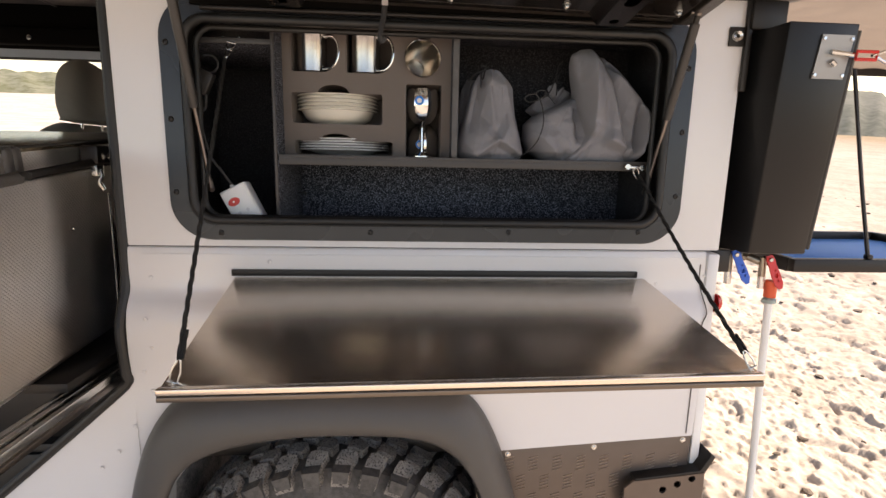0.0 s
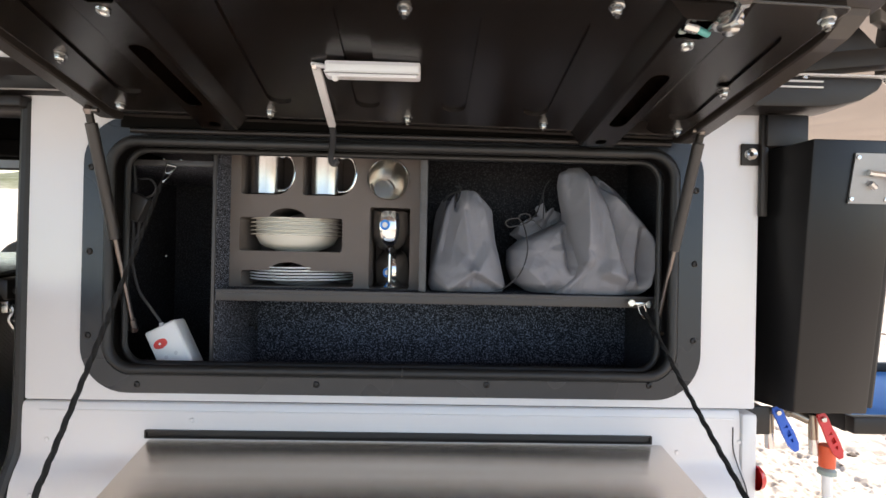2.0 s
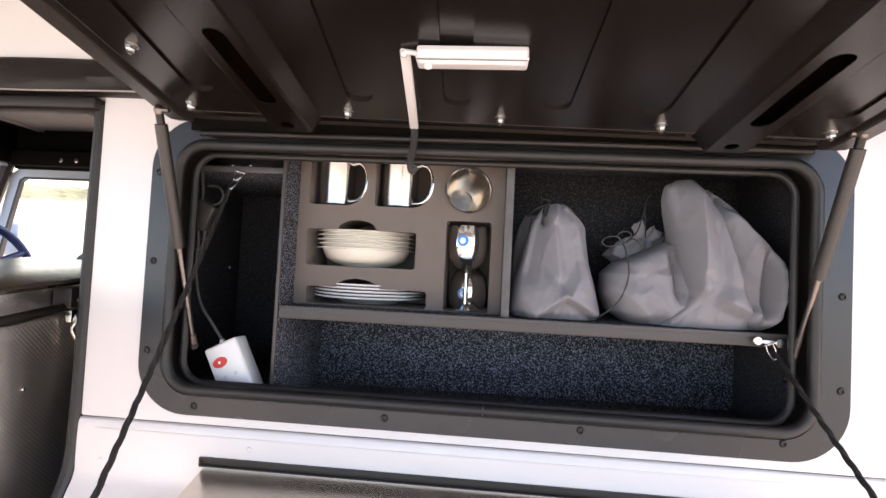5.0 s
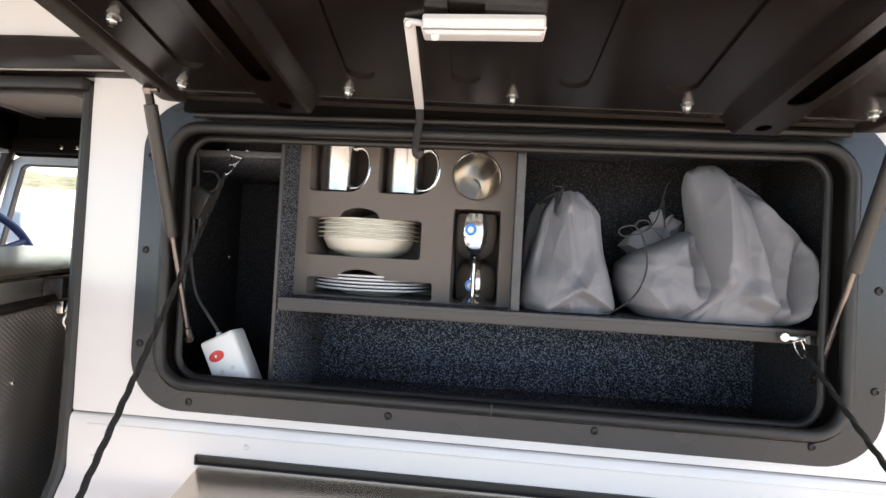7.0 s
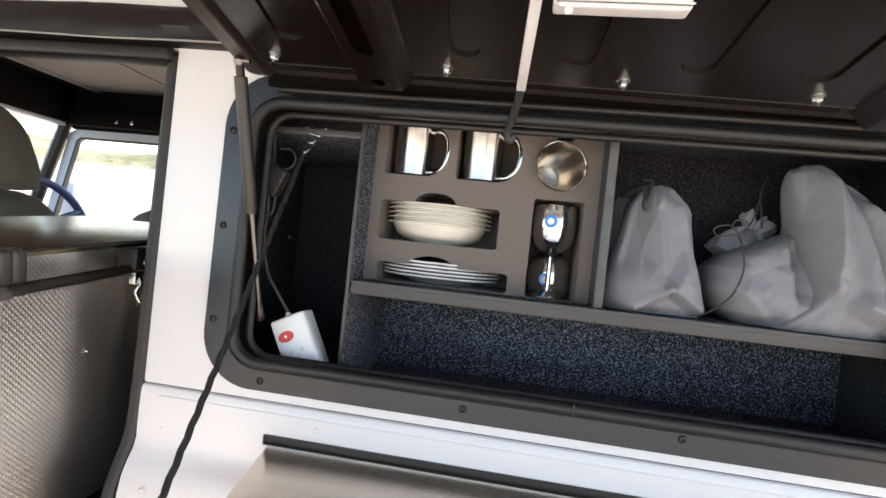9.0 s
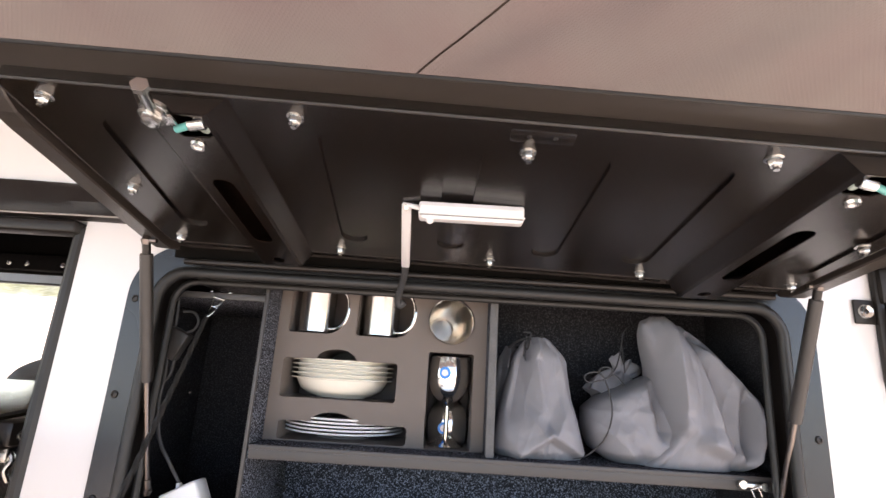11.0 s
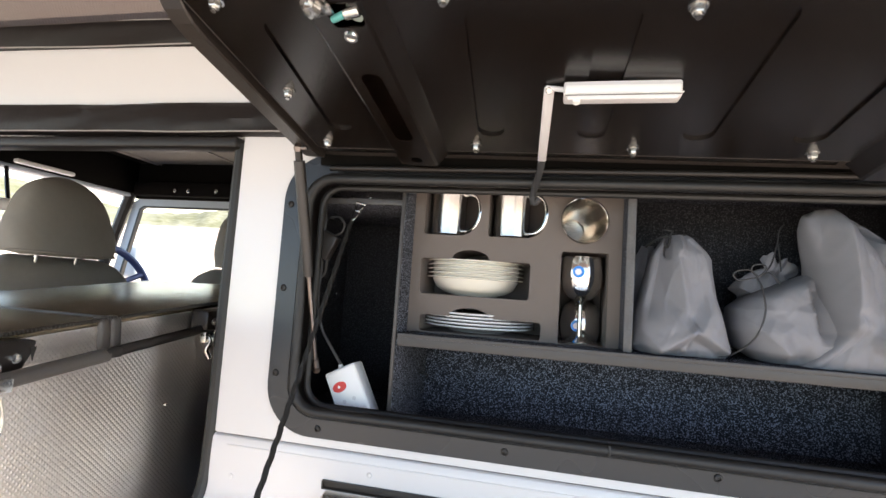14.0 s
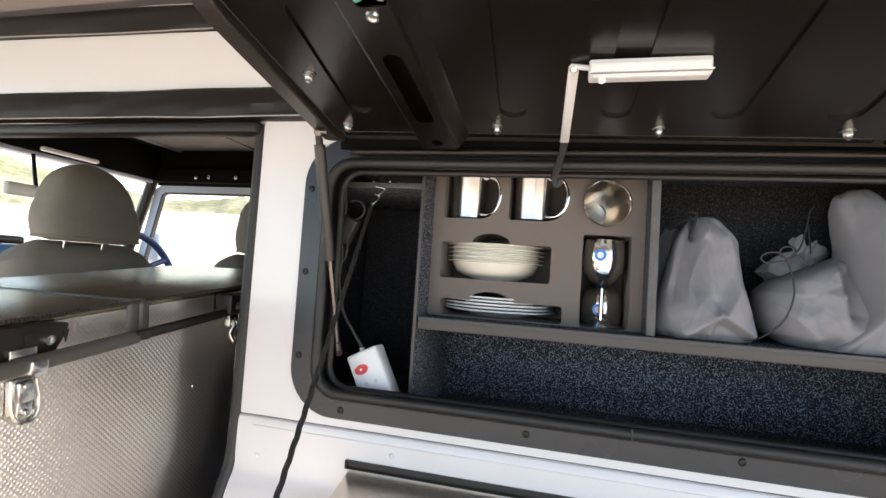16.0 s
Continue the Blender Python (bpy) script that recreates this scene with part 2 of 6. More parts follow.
darker_far_sand(M_SAND)
M_HAZE = material("hazy_scrub_slope", (0.135, 0.135, 0.115), 0.95, grain=0.4, scale=0.5, dark=(0.07, 0.078, 0.06), spec=0.05)
# Distance haze is put into the mountains' pale blue colour.
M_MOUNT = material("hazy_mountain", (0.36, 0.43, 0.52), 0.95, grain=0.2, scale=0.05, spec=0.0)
M_BADGE = material("blue_enamel", (0.02, 0.22, 0.75), 0.2, grain=0.02, scale=40)
M_REDLENS = material("red_lamp_lens", (0.55, 0.02, 0.02), 0.12, grain=0.05, scale=80)
M_FRAMEGREY = material("pale_blue_grey_paint", (0.42, 0.48, 0.55), 0.35, grain=0.05, scale=20)
M_DASH = material("blue_dash_vinyl", (0.05, 0.19, 0.42), 0.45, grain=0.15, scale=20)
M_HEM = material("brown_tinted_steel", (0.17, 0.145, 0.125), 0.35, 1.0, grain=0.15, scale=40)
M_PLATEGREY = material("matt_grey_steel", (0.30, 0.305, 0.31), 0.42, 0.8, grain=0.10, scale=60)
M_NAVY = material("navy_vinyl", (0.02, 0.035, 0.12), 0.45, grain=0.1, scale=40)
M_HEADLINER = material("black_headliner", (0.006, 0.0055, 0.005), 0.95, grain=0.1, scale=20, bump=0.2, bump_scale=600, spec=0.06)


# ---- mesh tools ----
ORIGIN = {}


def thing(name, base, label, category, group="", kind=""):
    ob = new(name)
    ob.empty_display_size = 0.02
    ob.location = base
    ORIGIN[ob.name] = Vector(base)
    return tagged(ob, label, category, group, kind)


def mesh_from(name, bm, mat, smooth=True, angle=35):
    me = bpy.data.meshes.new(name)
    bmesh.ops.recalc_face_normals(bm, faces=bm.faces)
    lim = radians(angle)
    for f in bm.faces:
        f.smooth = smooth
    if smooth:
        for e in bm.edges:
            if len(e.link_faces) == 2 and e.calc_face_angle(0) > lim:
                e.smooth = False
    bm.to_mesh(me)
    bm.free()
    me.materials.append(mat)
    return me


def part(name, bm, mat, parent, label="", smooth=True, angle=35):
    """One mesh, given in world places, as a child of a thing or part."""
    base = ORIGIN[parent.name]
    bmesh.ops.translate(bm, verts=bm.verts, vec=-base)
    ob = new(name, mesh_from(name, bm, mat, smooth, angle))
    ob.parent = parent
    ORIGIN[ob.name] = base
    return tagged(ob, label)


def single(name, bm, mat, base, label, category, group="", kind="", smooth=True, angle=35):
    """A thing of one mesh, given in world places."""
    bmesh.ops.translate(bm, verts=bm.verts, vec=-Vector(base))
    ob = new(name, mesh_from(name, bm, mat, smooth, angle))
    ob.location = base
    ORIGIN[ob.name] = Vector(base)
    return tagged(ob, label, category, group, kind)


def box(bm, x0, x1, y0, y1, z0, z1, r=0.003, seg=2):
    t = bmesh.new()
    vs = [t.verts.new((x, y, z)) for x in (x0, x1) for y in (y0, y1) for z in (z0, z1)]
    for q in ((0, 1, 3, 2), (4, 6, 7, 5), (0, 4, 5, 1), (2, 3, 7, 6), (0, 2, 6, 4), (1, 5, 7, 3)):
        t.faces.new([vs[i] for i in q])
    if r > 0:
        bmesh.ops.bevel(t, geom=t.edges[:], offset=r, segments=seg, affect="EDGES", profile=0.5)
    join(bm, t)
    return bm


def join(bm, t, m=None):
    if m is not None:
        bmesh.ops.transform(t, matrix=m, verts=t.verts)
    me = bpy.data.meshes.new("scratch")
    t.to_mesh(me)
    t.free()
    bm.from_mesh(me)
    bpy.data.meshes.remove(me)


def new_box(*a, **k):
    return box(bmesh.new(), *a, **k)


def lathe(bm, profile, seg=32, m=None, closed=False):
    """A body turned about z from (radius, height) pairs."""
    t = bmesh.new()
    rings = []
    for r, z in profile:
        if r < 1e-6:
            rings.append([t.verts.new((0, 0, z))] * seg)
        else:
            rings.append([t.verts.new((r * math.cos(2 * math.pi * i / seg), r * math.sin(2 * math.pi * i / seg), z)) for i in range(seg)])
    pairs = list(zip(rings, rings[1:])) + ([(rings[-1], rings[0])] if closed else [])
    for a, b in pairs:
        for i in range(seg):
            j = (i + 1) % seg
            q = []
            for v in (a[i], a[j], b[j], b[i]):
                if v not in q:
                    q.append(v)
            if len(q) > 2:
                t.faces.new(q)
    join(bm, t, m)
    return bm


def between(p0, p1):
    """A pose at p0 whose z runs to p1."""
    p0, p1 = Vector(p0), Vector(p1)
    return Matrix.Translation(p0) @ (p1 - p0).to_track_quat("Z", "Y").to_matrix().to_4x4()


def rod(bm, p0, p1, r0, r1=None, seg=16, r=0.0008):
    r1 = r0 if r1 is None else r1
    n = (Vector(p1) - Vector(p0)).length
    c = min(r, r0 * 0.4, r1 * 0.4)
    return lathe(bm, [(0, 0), (r0 - c, 0), (r0, c), (r1, n - c), (r1 - c, n), (0, n)], seg, between(p0, p1))


def smooth_path(pts, per=6):
    """A soft curve through points."""
    pts = [Vector(p) for p in pts]
    ext = [pts[0] * 2 - pts[1]] + pts + [pts[-1] * 2 - pts[-2]]
    out = []
    for i in range(1, len(ext) - 2):
        a, b, c, d = ext[i - 1:i + 3]
        for k in range(per):
            t = k / per
            out.append(0.5 * ((2 * b) + (c - a) * t + (2 * a - 5 * b + 4 * c - d) * t * t + (3 * b - a - 3 * c + d) * t ** 3))
    return out + [pts[-1]]


def tube(bm, pts, r, seg=10, closed=False, flat=1.0, twist=0.0, lobes=0, lobe_depth=0.0):
    """A round cord along points; lobes and twist make it a laid rope."""
    pts = [Vector(p) for p in pts]
    n = len(pts)
    t = bmesh.new()
    rings = []
    prev = None
    along = 0.0
    for i, p in enumerate(pts):
        a = pts[(i - 1) % n] if (closed or i) else p
        b = pts[(i + 1) % n] if (closed or i < n - 1) else p
        d = (b - a).normalized()
        if prev is None:
            u = d.orthogonal().normalized() if abs(d.z) > 0.9 else d.cross(Vector((0, 0, 1))).normalized()
        else:
            u = (prev - d * prev.dot(d)).normalized()
        prev = u
        w = d.cross(u)
        if i:
            along += (p - pts[i - 1]).length
        ring = []
        for k in range(seg):
            ang = 2 * math.pi * k / seg
            rad = r * (1 - lobe_depth * (0.5 + 0.5 * math.cos(lobes * ang + twist * along))) if lobes else r
            ring.append(t.verts.new(p + u * math.cos(ang) * rad + w * math.sin(ang) * rad * flat))
        rings.append(ring)
    for a, b in list(zip(rings, rings[1:])) + ([(rings[-1], rings[0])] if closed else []):
        for k in range(seg):
            t.faces.new((a[k], a[(k + 1) % seg], b[(k + 1) % seg], b[k]))
    if not closed:
        t.faces.new(rings[0][::-1])
        t.faces.new(rings[-1])
    join(bm, t)
    return bm


def rrect(x0, x1, z0, z1, r, seg=8):
    """A rounded oblong as (x, z) pairs."""
    out = []
    for cx, cz, a0 in ((x1 - r, z1 - r, 0), (x0 + r, z1 - r, 90), (x0 + r, z0 + r, 180), (x1 - r, z0 + r, 270)):
        for k in range(seg + 1):
            a = radians(a0 + 90 * k / seg)
            out.append((cx + r * math.cos(a), cz + r * math.sin(a)))
    return out


def ring_plate(bm, outer, inner, y0, y1):
    """A flat ring with thickness between two loops of as many points."""
    n = len(outer)
    lo = [[bm.verts.new((x, y, z)) for x, z in loop] for loop in (outer, inner) for y in (y0, y1)]
    of, ob_, inf, inb = lo
    for i in range(n):
        j = (i + 1) % n
        bm.faces.new((of[i], of[j], inf[j], inf[i]))
        bm.faces.new((ob_[i], inb[i], inb[j], ob_[j]))
        bm.faces.new((of[i], ob_[i], ob_[j], of[j]))
        bm.faces.new((inf[i], inf[j], inb[j], inb[i]))
    return bm


def slab(bm, outline, y0, y1, bevel=0.0):
    """An outline of (x, z) pairs given thickness along y."""
    t = bmesh.new()
    f = [t.verts.new((x, y0, z)) for x, z in outline]
    face = t.faces.new(f)
    r = bmesh.ops.extrude_face_region(t, geom=[face])
    bmesh.ops.translate(t, verts=[v for v in r["geom"] if isinstance(v, bmesh.types.BMVert)], vec=(0, y1 - y0, 0))
    if bevel > 0:
        sharp = [e for e in t.edges if len(e.link_faces) == 2 and e.calc_face_angle(0) > 1.2]
        bmesh.ops.bevel(t, geom=sharp, offset=bevel, segments=2, affect="EDGES", profile=0.5)
    join(bm, t)
    return bm


def plate_holes(bm, outer, holes, y0, depth):
    """A plate whose front lies at y0, with pockets of that depth behind each hole; a negative depth leaves the hole open."""
    t = bmesh.new()
    edges = []
    loops = []
    for loop in [outer] + holes:
        vs = [t.verts.new((x, y0, z)) for x, z in loop]
        loops.append(vs)
        edges += [t.edges.new((vs[i], vs[(i + 1) % len(vs)])) for i in range(len(vs))]
    bmesh.ops.triangle_fill(t, edges=edges, use_beauty=True, use_dissolve=False, normal=(0, -1, 0))
    for n, vs in enumerate(loops):
        d = abs(depth[n])
        back = [t.verts.new((v.co.x, y0 + d, v.co.z)) for v in vs]
        for i in range(len(vs)):
            j = (i + 1) % len(vs)
            t.faces.new((vs[i], vs[j], back[j], back[i]))
        if depth[n] > 0:
            t.faces.new(back)
    join(bm, t)
    return bm


def bolt(bm, p, way, r=0.008, h=0.012, stud=0.005):
    """A flanged hex nut with its stud."""
    m = between(p, Vector(p) + Vector(way))
    lathe(bm, [(0, 0), (r * 1.35, 0), (r * 1.35, h * 0.15), (r * 1.0, h * 0.22), (r, h * 0.25)], 18, m)
    lathe(bm, [(r, h * 0.2), (r, h * 0.85), (r * 0.85, h), (r * 0.5, h), (0, h)], 6, m)
    lathe(bm, [(r * 0.45, h * 0.9), (r * 0.45, h + stud), (0, h + stud)], 10, m)
    return bm


# ---- ground and distance ----
def ground_height(x, y):
    """Sand that climbs gently across the place to a crest behind the vehicle."""
    k = min(1.0, 75.0 / max(math.hypot(x, y), 1e-6)) if y > 0 else 1.0
    return (GRADE * y - 0.022 * (x if y > 0 else x * max(0.0, 1 + y / 40))) * k + 0.01


def sand_lumps(x, y):
    """Trampled sand: broad waves, footprint hollows and small clods."""
    p = Vector((x, y, 0))
    broad = noise.noise(p * 1.4) * 0.030 + noise.noise(p * 3.6) * 0.014
    hollow = 0.0
    for fx, fy, lo, deep, seed in ((4.6, 7.0, 0.24, 0.026, 7.0), (8.5, 12.0, 0.27, 0.017, 3.0), (15.0, 21.0, 0.28, 0.010, 5.0)):
        k = max(0.0, min(1.0, (noise.noise(Vector((x * fx + y * 1.8, y * fy - x * 1.6, seed))) - lo) / 0.10))
        hollow -= deep * k * k * (3 - 2 * k)
    clod = 0.016 * max(0.0, noise.noise(p * 9.0) - 0.15) + 0.020 * max(0.0, noise.noise(Vector((x * 16 + y * 6, y * 21 - x * 4, 1.0))) - 0.10) + 0.026 * max(0.0, noise.noise(p * 31.0 + Vector((2, 8, 0))) - 0.12)
    return broad + hollow + clod + 0.005 * noise.noise(p * 40.0)


def build_ground():
    def steps(a, b, n):
        return [a + (b - a) * i / n for i in range(n + 1)]

    xs = sorted(set([-3000, -1200, -500, -220, -110, -60, -35, -22, -14, -9, -6, -4, -2.5, -1.0, 0.0, 0.4] + steps(0.7, 3.0, 230) + steps(3.02, 5.0, 100) + steps(5.2, 12.0, 60) + [14, 18, 23, 30, 40, 55, 75, 110, 220, 500, 1200, 3000]))
    ys = sorted(set([-3000, -1200, -500, -220, -110, -60, -35, -22, -14, -9, -6, -4, -2.5, -1.5, -0.8, -0.3] + steps(0.0, 2.6, 240) + steps(2.63, 4.5, 90) + steps(4.7, 12.0, 60) + [15, 19, 24, 31, 40, 52, 64, 75, 90, 130, 260, 500, 1200, 3000]))
    verts = []
    for y in ys:
        for x in xs:
            z = ground_height(x, y)
            if 0.4 < x < 30 and -0.3 < y < 30:
                f = max(0.0, min(1.0, (x - 0.4) / 0.6)) * max(0.0, min(1.0, (y + 0.3) / 0.4))
                z += sand_lumps(x, y) * f
            verts.append((x, y, z))
    n = len(xs)
    faces = [(j * n + i, j * n + i + 1, (j + 1) * n + i + 1, (j + 1) * n + i) for j in range(len(ys) - 1) for i in range(n - 1)]
    me = bpy.data.meshes.new("ground")
    me.from_pydata(verts, [], faces)
    me.polygons.foreach_set("use_smooth", [True] * len(faces))
    me.materials.append(M_SAND)
    tagged(new("ground", me), "pale dry sand with footprints and small lumps", "sand", kind="structure")


build_ground()


def build_clods():
    """Small stones and dry tufts lying about on the sand."""
    rng = random.Random(14)
    bm = bmesh.new()
    for _ in range(520):
        x, y = 1.3 + 11.0 * rng.random() ** 1.4, 0.25 + 9.0 * rng.random() ** 1.3
        r = (0.006 + 0.022 * rng.random() ** 3) * (1 + 0.12 * x)
        c = Vector((x, y, ground_height(x, y) + sand_lumps(x, y) + r * 0.15))
        t = bmesh.new()
        bmesh.ops.create_icosphere(t, subdivisions=1, radius=r)
        turn = rng.random() * 6.3
        for v in t.verts:
            v.co *= 1 + 0.5 * noise.noise(v.co * (1.3 / r) + Vector((x * 9, y * 9, 0)))
            v.co.z *= 0.55
            v.co.x *= 1.4
        join(bm, t, Matrix.Translation(c) @ Matrix.Rotation(turn, 4, "Z"))
    single("pebbles", bm, M_CLOD, (3, 3, 0.5), "small brown stones and dry clods scattered on the sand", "pebbles", kind="stuff", angle=20)


build_clods()


def ridge(name, mat, dist, height, az0, az1, base, seed, label, depth, crest=()):
    """A range of hills seen behind the crest, with slopes towards the place."""
    bm = bmesh.new()
    n, rows = 320, []
    for k, (f, h) in enumerate(((0.0, 0.0), (0.15, 0.20), (0.3, 0.42), (0.45, 0.62), (0.6, 0.78), (0.75, 0.90), (0.88, 0.97), (1.0, 1.0), (1.3, 0.3))):
        row = []
        for i in range(n + 1):
            az = radians(az0 + (az1 - az0) * i / n)
            d = dist + depth * f
            nz = 0.55 + 0.45 * noise.noise(Vector((i * 0.0175, seed, 0))) + 0.10 * noise.noise(Vector((i * 0.075, seed, 3)))
            if crest:
                nz = (float(np.interp(math.degrees(az), [c[0] for c in crest], [c[1] for c in crest])) - base) / height + 0.03 * noise.noise(Vector((i * 0.5, seed, 3)))
            z = base + height * h * nz + height * (0.015 if k == 7 else 0.05) * noise.noise(Vector((i * 0.33, k * 0.8, seed)))
            row.append(bm.verts.new((math.sin(az) * d, math.cos(az) * d, z)))
        rows.append(row)
    for a, b in zip(rows, rows[1:]):
        for i in range(n):
            bm.faces.new((a[i], a[i + 1], b[i + 1], b[i]))
    single(name, bm, mat, (0, 0, 0), label, "hills", kind="structure", angle=80)


ridge("backdrop_hills", M_HAZE, 170, 40, 5, 120, 4, 4.2, "scrub-covered green brown hills behind the sand", 90, ((5, 20), (25, 31), (38, 33.5), (42, 32), (45.6, 26.5), (48.7, 20.5), (53, 15), (60, 12), (120, 10)))
ridge("backdrop_hills_west", M_HILL, 150, 28, -120, 5, 9, 8.6, "low scrub-covered hills behind the sand", 70)
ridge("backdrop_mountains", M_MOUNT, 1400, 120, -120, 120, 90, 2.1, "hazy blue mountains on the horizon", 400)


# ---- the vehicle ----
vehicle = thing("camper_vehicle", (0.15, 0.75, 0), "white off-road camper with an open side storage hatch", "vehicle")
PX0, PX1, WAIST = -0.520, 0.806, 1.3045
F_OUT = rrect(-0.422, 0.701, 1.319, 1.815, 0.085, 10)
F_IN = rrect(-0.384, 0.658, 1.3505, 1.781, 0.056, 10)

bm = ring_plate(bmesh.new(), rrect(PX0, PX1, WAIST, 1.8555, 0.004, 10), F_IN, 0.0, 0.02)
part("upper_side_panel", bm, M_PAINT, vehicle, "white painted side panel")
bm = ring_plate(bmesh.new(), F_OUT, F_IN, -0.005, -0.0005)
hatch_frame = part("hatch_frame", bm, M_FRAME, vehicle, "dark grey coated hatch frame with rivets")
bm = ring_plate(bmesh.new(), F_IN, rrect(-0.380, 0.654, 1.3545, 1.777, 0.052, 10), -0.003, 0.05)
part("frame_flange", bm, M_BLACK, hatch_frame)
for x, z in ((-0.320, 1.3345), (0.0, 1.3385), (0.308, 1.3425), (0.607, 1.3455), (-0.4085, 1.421), (-0.4085, 1.571), (-0.4085, 1.722), (0.687, 1.429), (0.687, 1.57), (0.687, 1.705)):
    bm = lathe(bmesh.new(), [(0, 0.0015), (0.0022, 0.0012), (0.0030, 0.0028), (0.0052, 0.0022), (0.0062, 0.0)], 16, between((x, -0.005, z), (x, -0.02, z)))
    part("rivet", bm, M_BLACK, hatch_frame)
# rubber seal: a fat bulb and a thin lip
loop = [(x, -0.011, z) for x, z in rrect(-0.370, 0.6445, 1.3635, 1.769, 0.048, 12)]
seal = part("door_seal", tube(bmesh.new(), loop, 0.0090, 12, closed=True), M_RUBBER, hatch_frame, "black rubber bulb seal")
loop = [(x, 0.022, z) for x, z in rrect(-0.360, 0.632, 1.366, 1.760, 0.040, 12)]
part("seal_lip", tube(bmesh.new(), loop, 0.006, 10, closed=True), M_RUBBER, hatch_frame)
bm = new_box(0.154, 0.157, -0.0207, -0.006, 1.3545, 1.373, r=0.0008)
part("seal_joint", bm, M_RUBBER, hatch_frame)

# lower body side: shoulder roll and flank, cut out round the wheel
PROFILE = [(1.303, 0.008), (1.3022, 0.0010), (1.300, -0.0022), (1.295, -0.0042), (1.288, -0.0052), (1.262, -0.006), (1.215, -0.006), (1.200, -0.010), (1.185, -0.020), (1.165, -0.030), (1.135, -0.036), (1.08, -0.037), (1.00, -0.035), (0.92, -0.033), (0.86, -0.031), (0.812, -0.030)]


def arch(x):
    """Height of the wheel opening over x."""
    d = abs(x + 0.095)
    return 0.0 if d > 0.41 else 0.95 - 0.28 * max(0.0, (d - 0.14) / 0.27) ** 2


def build_flank():
    bm = bmesh.new()
    xs = [PX0 + (0.776 - PX0) * i / 80 for i in range(81)]
    rows = []
    for z, y in PROFILE:
        rows.append([bm.verts.new((x, y, max(z + (0.03 * max(0.0, x - 0.3) / 0.45 + 0.008 if z < 0.83 else 0.0), arch(x)))) for x in xs])
    for a, b in zip(rows, rows[1:]):
        for i in range(80):
            if (a[i].co - b[i].co).length > 1e-5 or (a[i + 1].co - b[i + 1].co).length > 1e-5:
                bm.faces.new((a[i], a[i + 1], b[i + 1], b[i]))
    # the flank goes on forward under the door opening, cut on a slant
    r = bmesh.ops.extrude_face_region(bm, geom=bm.faces[:])
    bmesh.ops.translate(bm, verts=[v for v in r["geom"] if isinstance(v, bmesh.types.BMVert)], vec=(0, 0.015, 0))
    bmesh.ops.remove_doubles(bm, verts=bm.verts, dist=1e-5)
    return bm


flank = part("lower_side_panel", build_flank(), M_PAINT, vehicle, "white painted flank with a rolled shoulder", angle=25)
bm = bmesh.new()
slab(bm, [(-0.517, 1.02), (-0.517, 0.40), (-1.30, 0.40), (-1.18, 0.42), (-0.76, 0.783), (-0.525, 0.990)], -0.034, -0.02)
part("sill_panel", bm, M_PAINT, vehicle)
part("waist_moulding", new_box(PX0 + 0.03, PX1 - 0.04, -0.0062, -0.002, 1.2855, 1.2885, r=0.0014), M_PAINT, vehicle)
# Thin black strip stands in for the shadow in the panel gap.
part("waist_joint", new_box(PX0 + 0.002, PX1 - 0.03, 0.0015, 0.009, 1.3032, 1.3044, r=0.0003), M_RUBBER, vehicle)
for x, z in ((-0.475, 1.235), (-0.478, 1.150), (-0.470, 1.085), (-0.49, 1.03), (-0.475, 0.985), (-0.52, 0.90), (-0.56, 0.84), (-0.60, 0.80), (0.66, 1.225), (0.775, 1.245), (-0.22, 1.272)):
    y = -0.006 if z > 1.2 else -0.037
    bm = lathe(bmesh.new(), [(0, 0.002), (0.003, 0.0017), (0.0045, 0.0)], 12, between((x, y, z), (x, y - 0.1, z)))
    part("panel_rivet", bm, M_PAINT, flank)
# rear corner panel, closing post and red marker lamp
part("corner_seam", tube(bmesh.new(), smooth_path([(0.763, -0.0065, 1.272), (0.764, -0.0068, 1.234), (0.769, -0.013, 1.205), (0.7745, -0.0325, 1.165), (0.764, -0.0368, 1.134), (0.757, -0.0372, 1.06), (0.758, -0.0345, 0.92), (0.759, -0.0325, 0.86)], 6), 0.0012, 6), M_FLARE, vehicle)
part("rear_corner", new_box(0.777, 0.806, -0.012, 0.30, 0.86, 1.298, r=0.006), M_PAINT, vehicle)
bm = lathe(bmesh.new(), [(0, 0.018), (0.012, 0.016), (0.021, 0.008), (0.023, 0.0)], 24, between((0.806, -0.004, 1.180), (0.9, -0.004, 1.180)))
part("marker_lamp", bm, M_REDLENS, vehicle, "small round red marker lamp")
# sill below the flank: chequer plate with raised bars
chq = part("sill_guard", slab(bmesh.new(), [(0.26, 0.55), (0.775, 0.55), (0.775, 0.856), (0.26, 0.822)], -0.029, -0.009, 0.002), M_CHEQUER, vehicle, "brown chequer plate sill guard")
bm = bmesh.new()
for i in range(9):
    for j in range(6):
        cx, cz = 0.33 + i * 0.058 + (j % 2) * 0.029, 0.585 + j * 0.05
        if cx > 0.755 or cz > 0.790 + 0.066 * (cx - 0.26):
            continue
        for k in range(5):
            t = bmesh.new()
            box(t, -0.012, 0.012, -0.0014, 0.0012, -0.0011, 0.0011, r=0.0008, seg=1)
            join(bm, t, pose(cx, -0.0295, cz + (k - 2) * 0.0085, 0, -16, 0))
tagged(part("tread_pattern", bm, M_PLATE_BARS, chq), kind="stuff")
for x, z in ((0.325, 0.81), (0.535, 0.825), (0.755, 0.84)):
    part("guard_bolt", bolt(bmesh.new(), (x, -0.029, z), (0, -1, 0), 0.005, 0.003, 0.001), M_ZINC, chq)
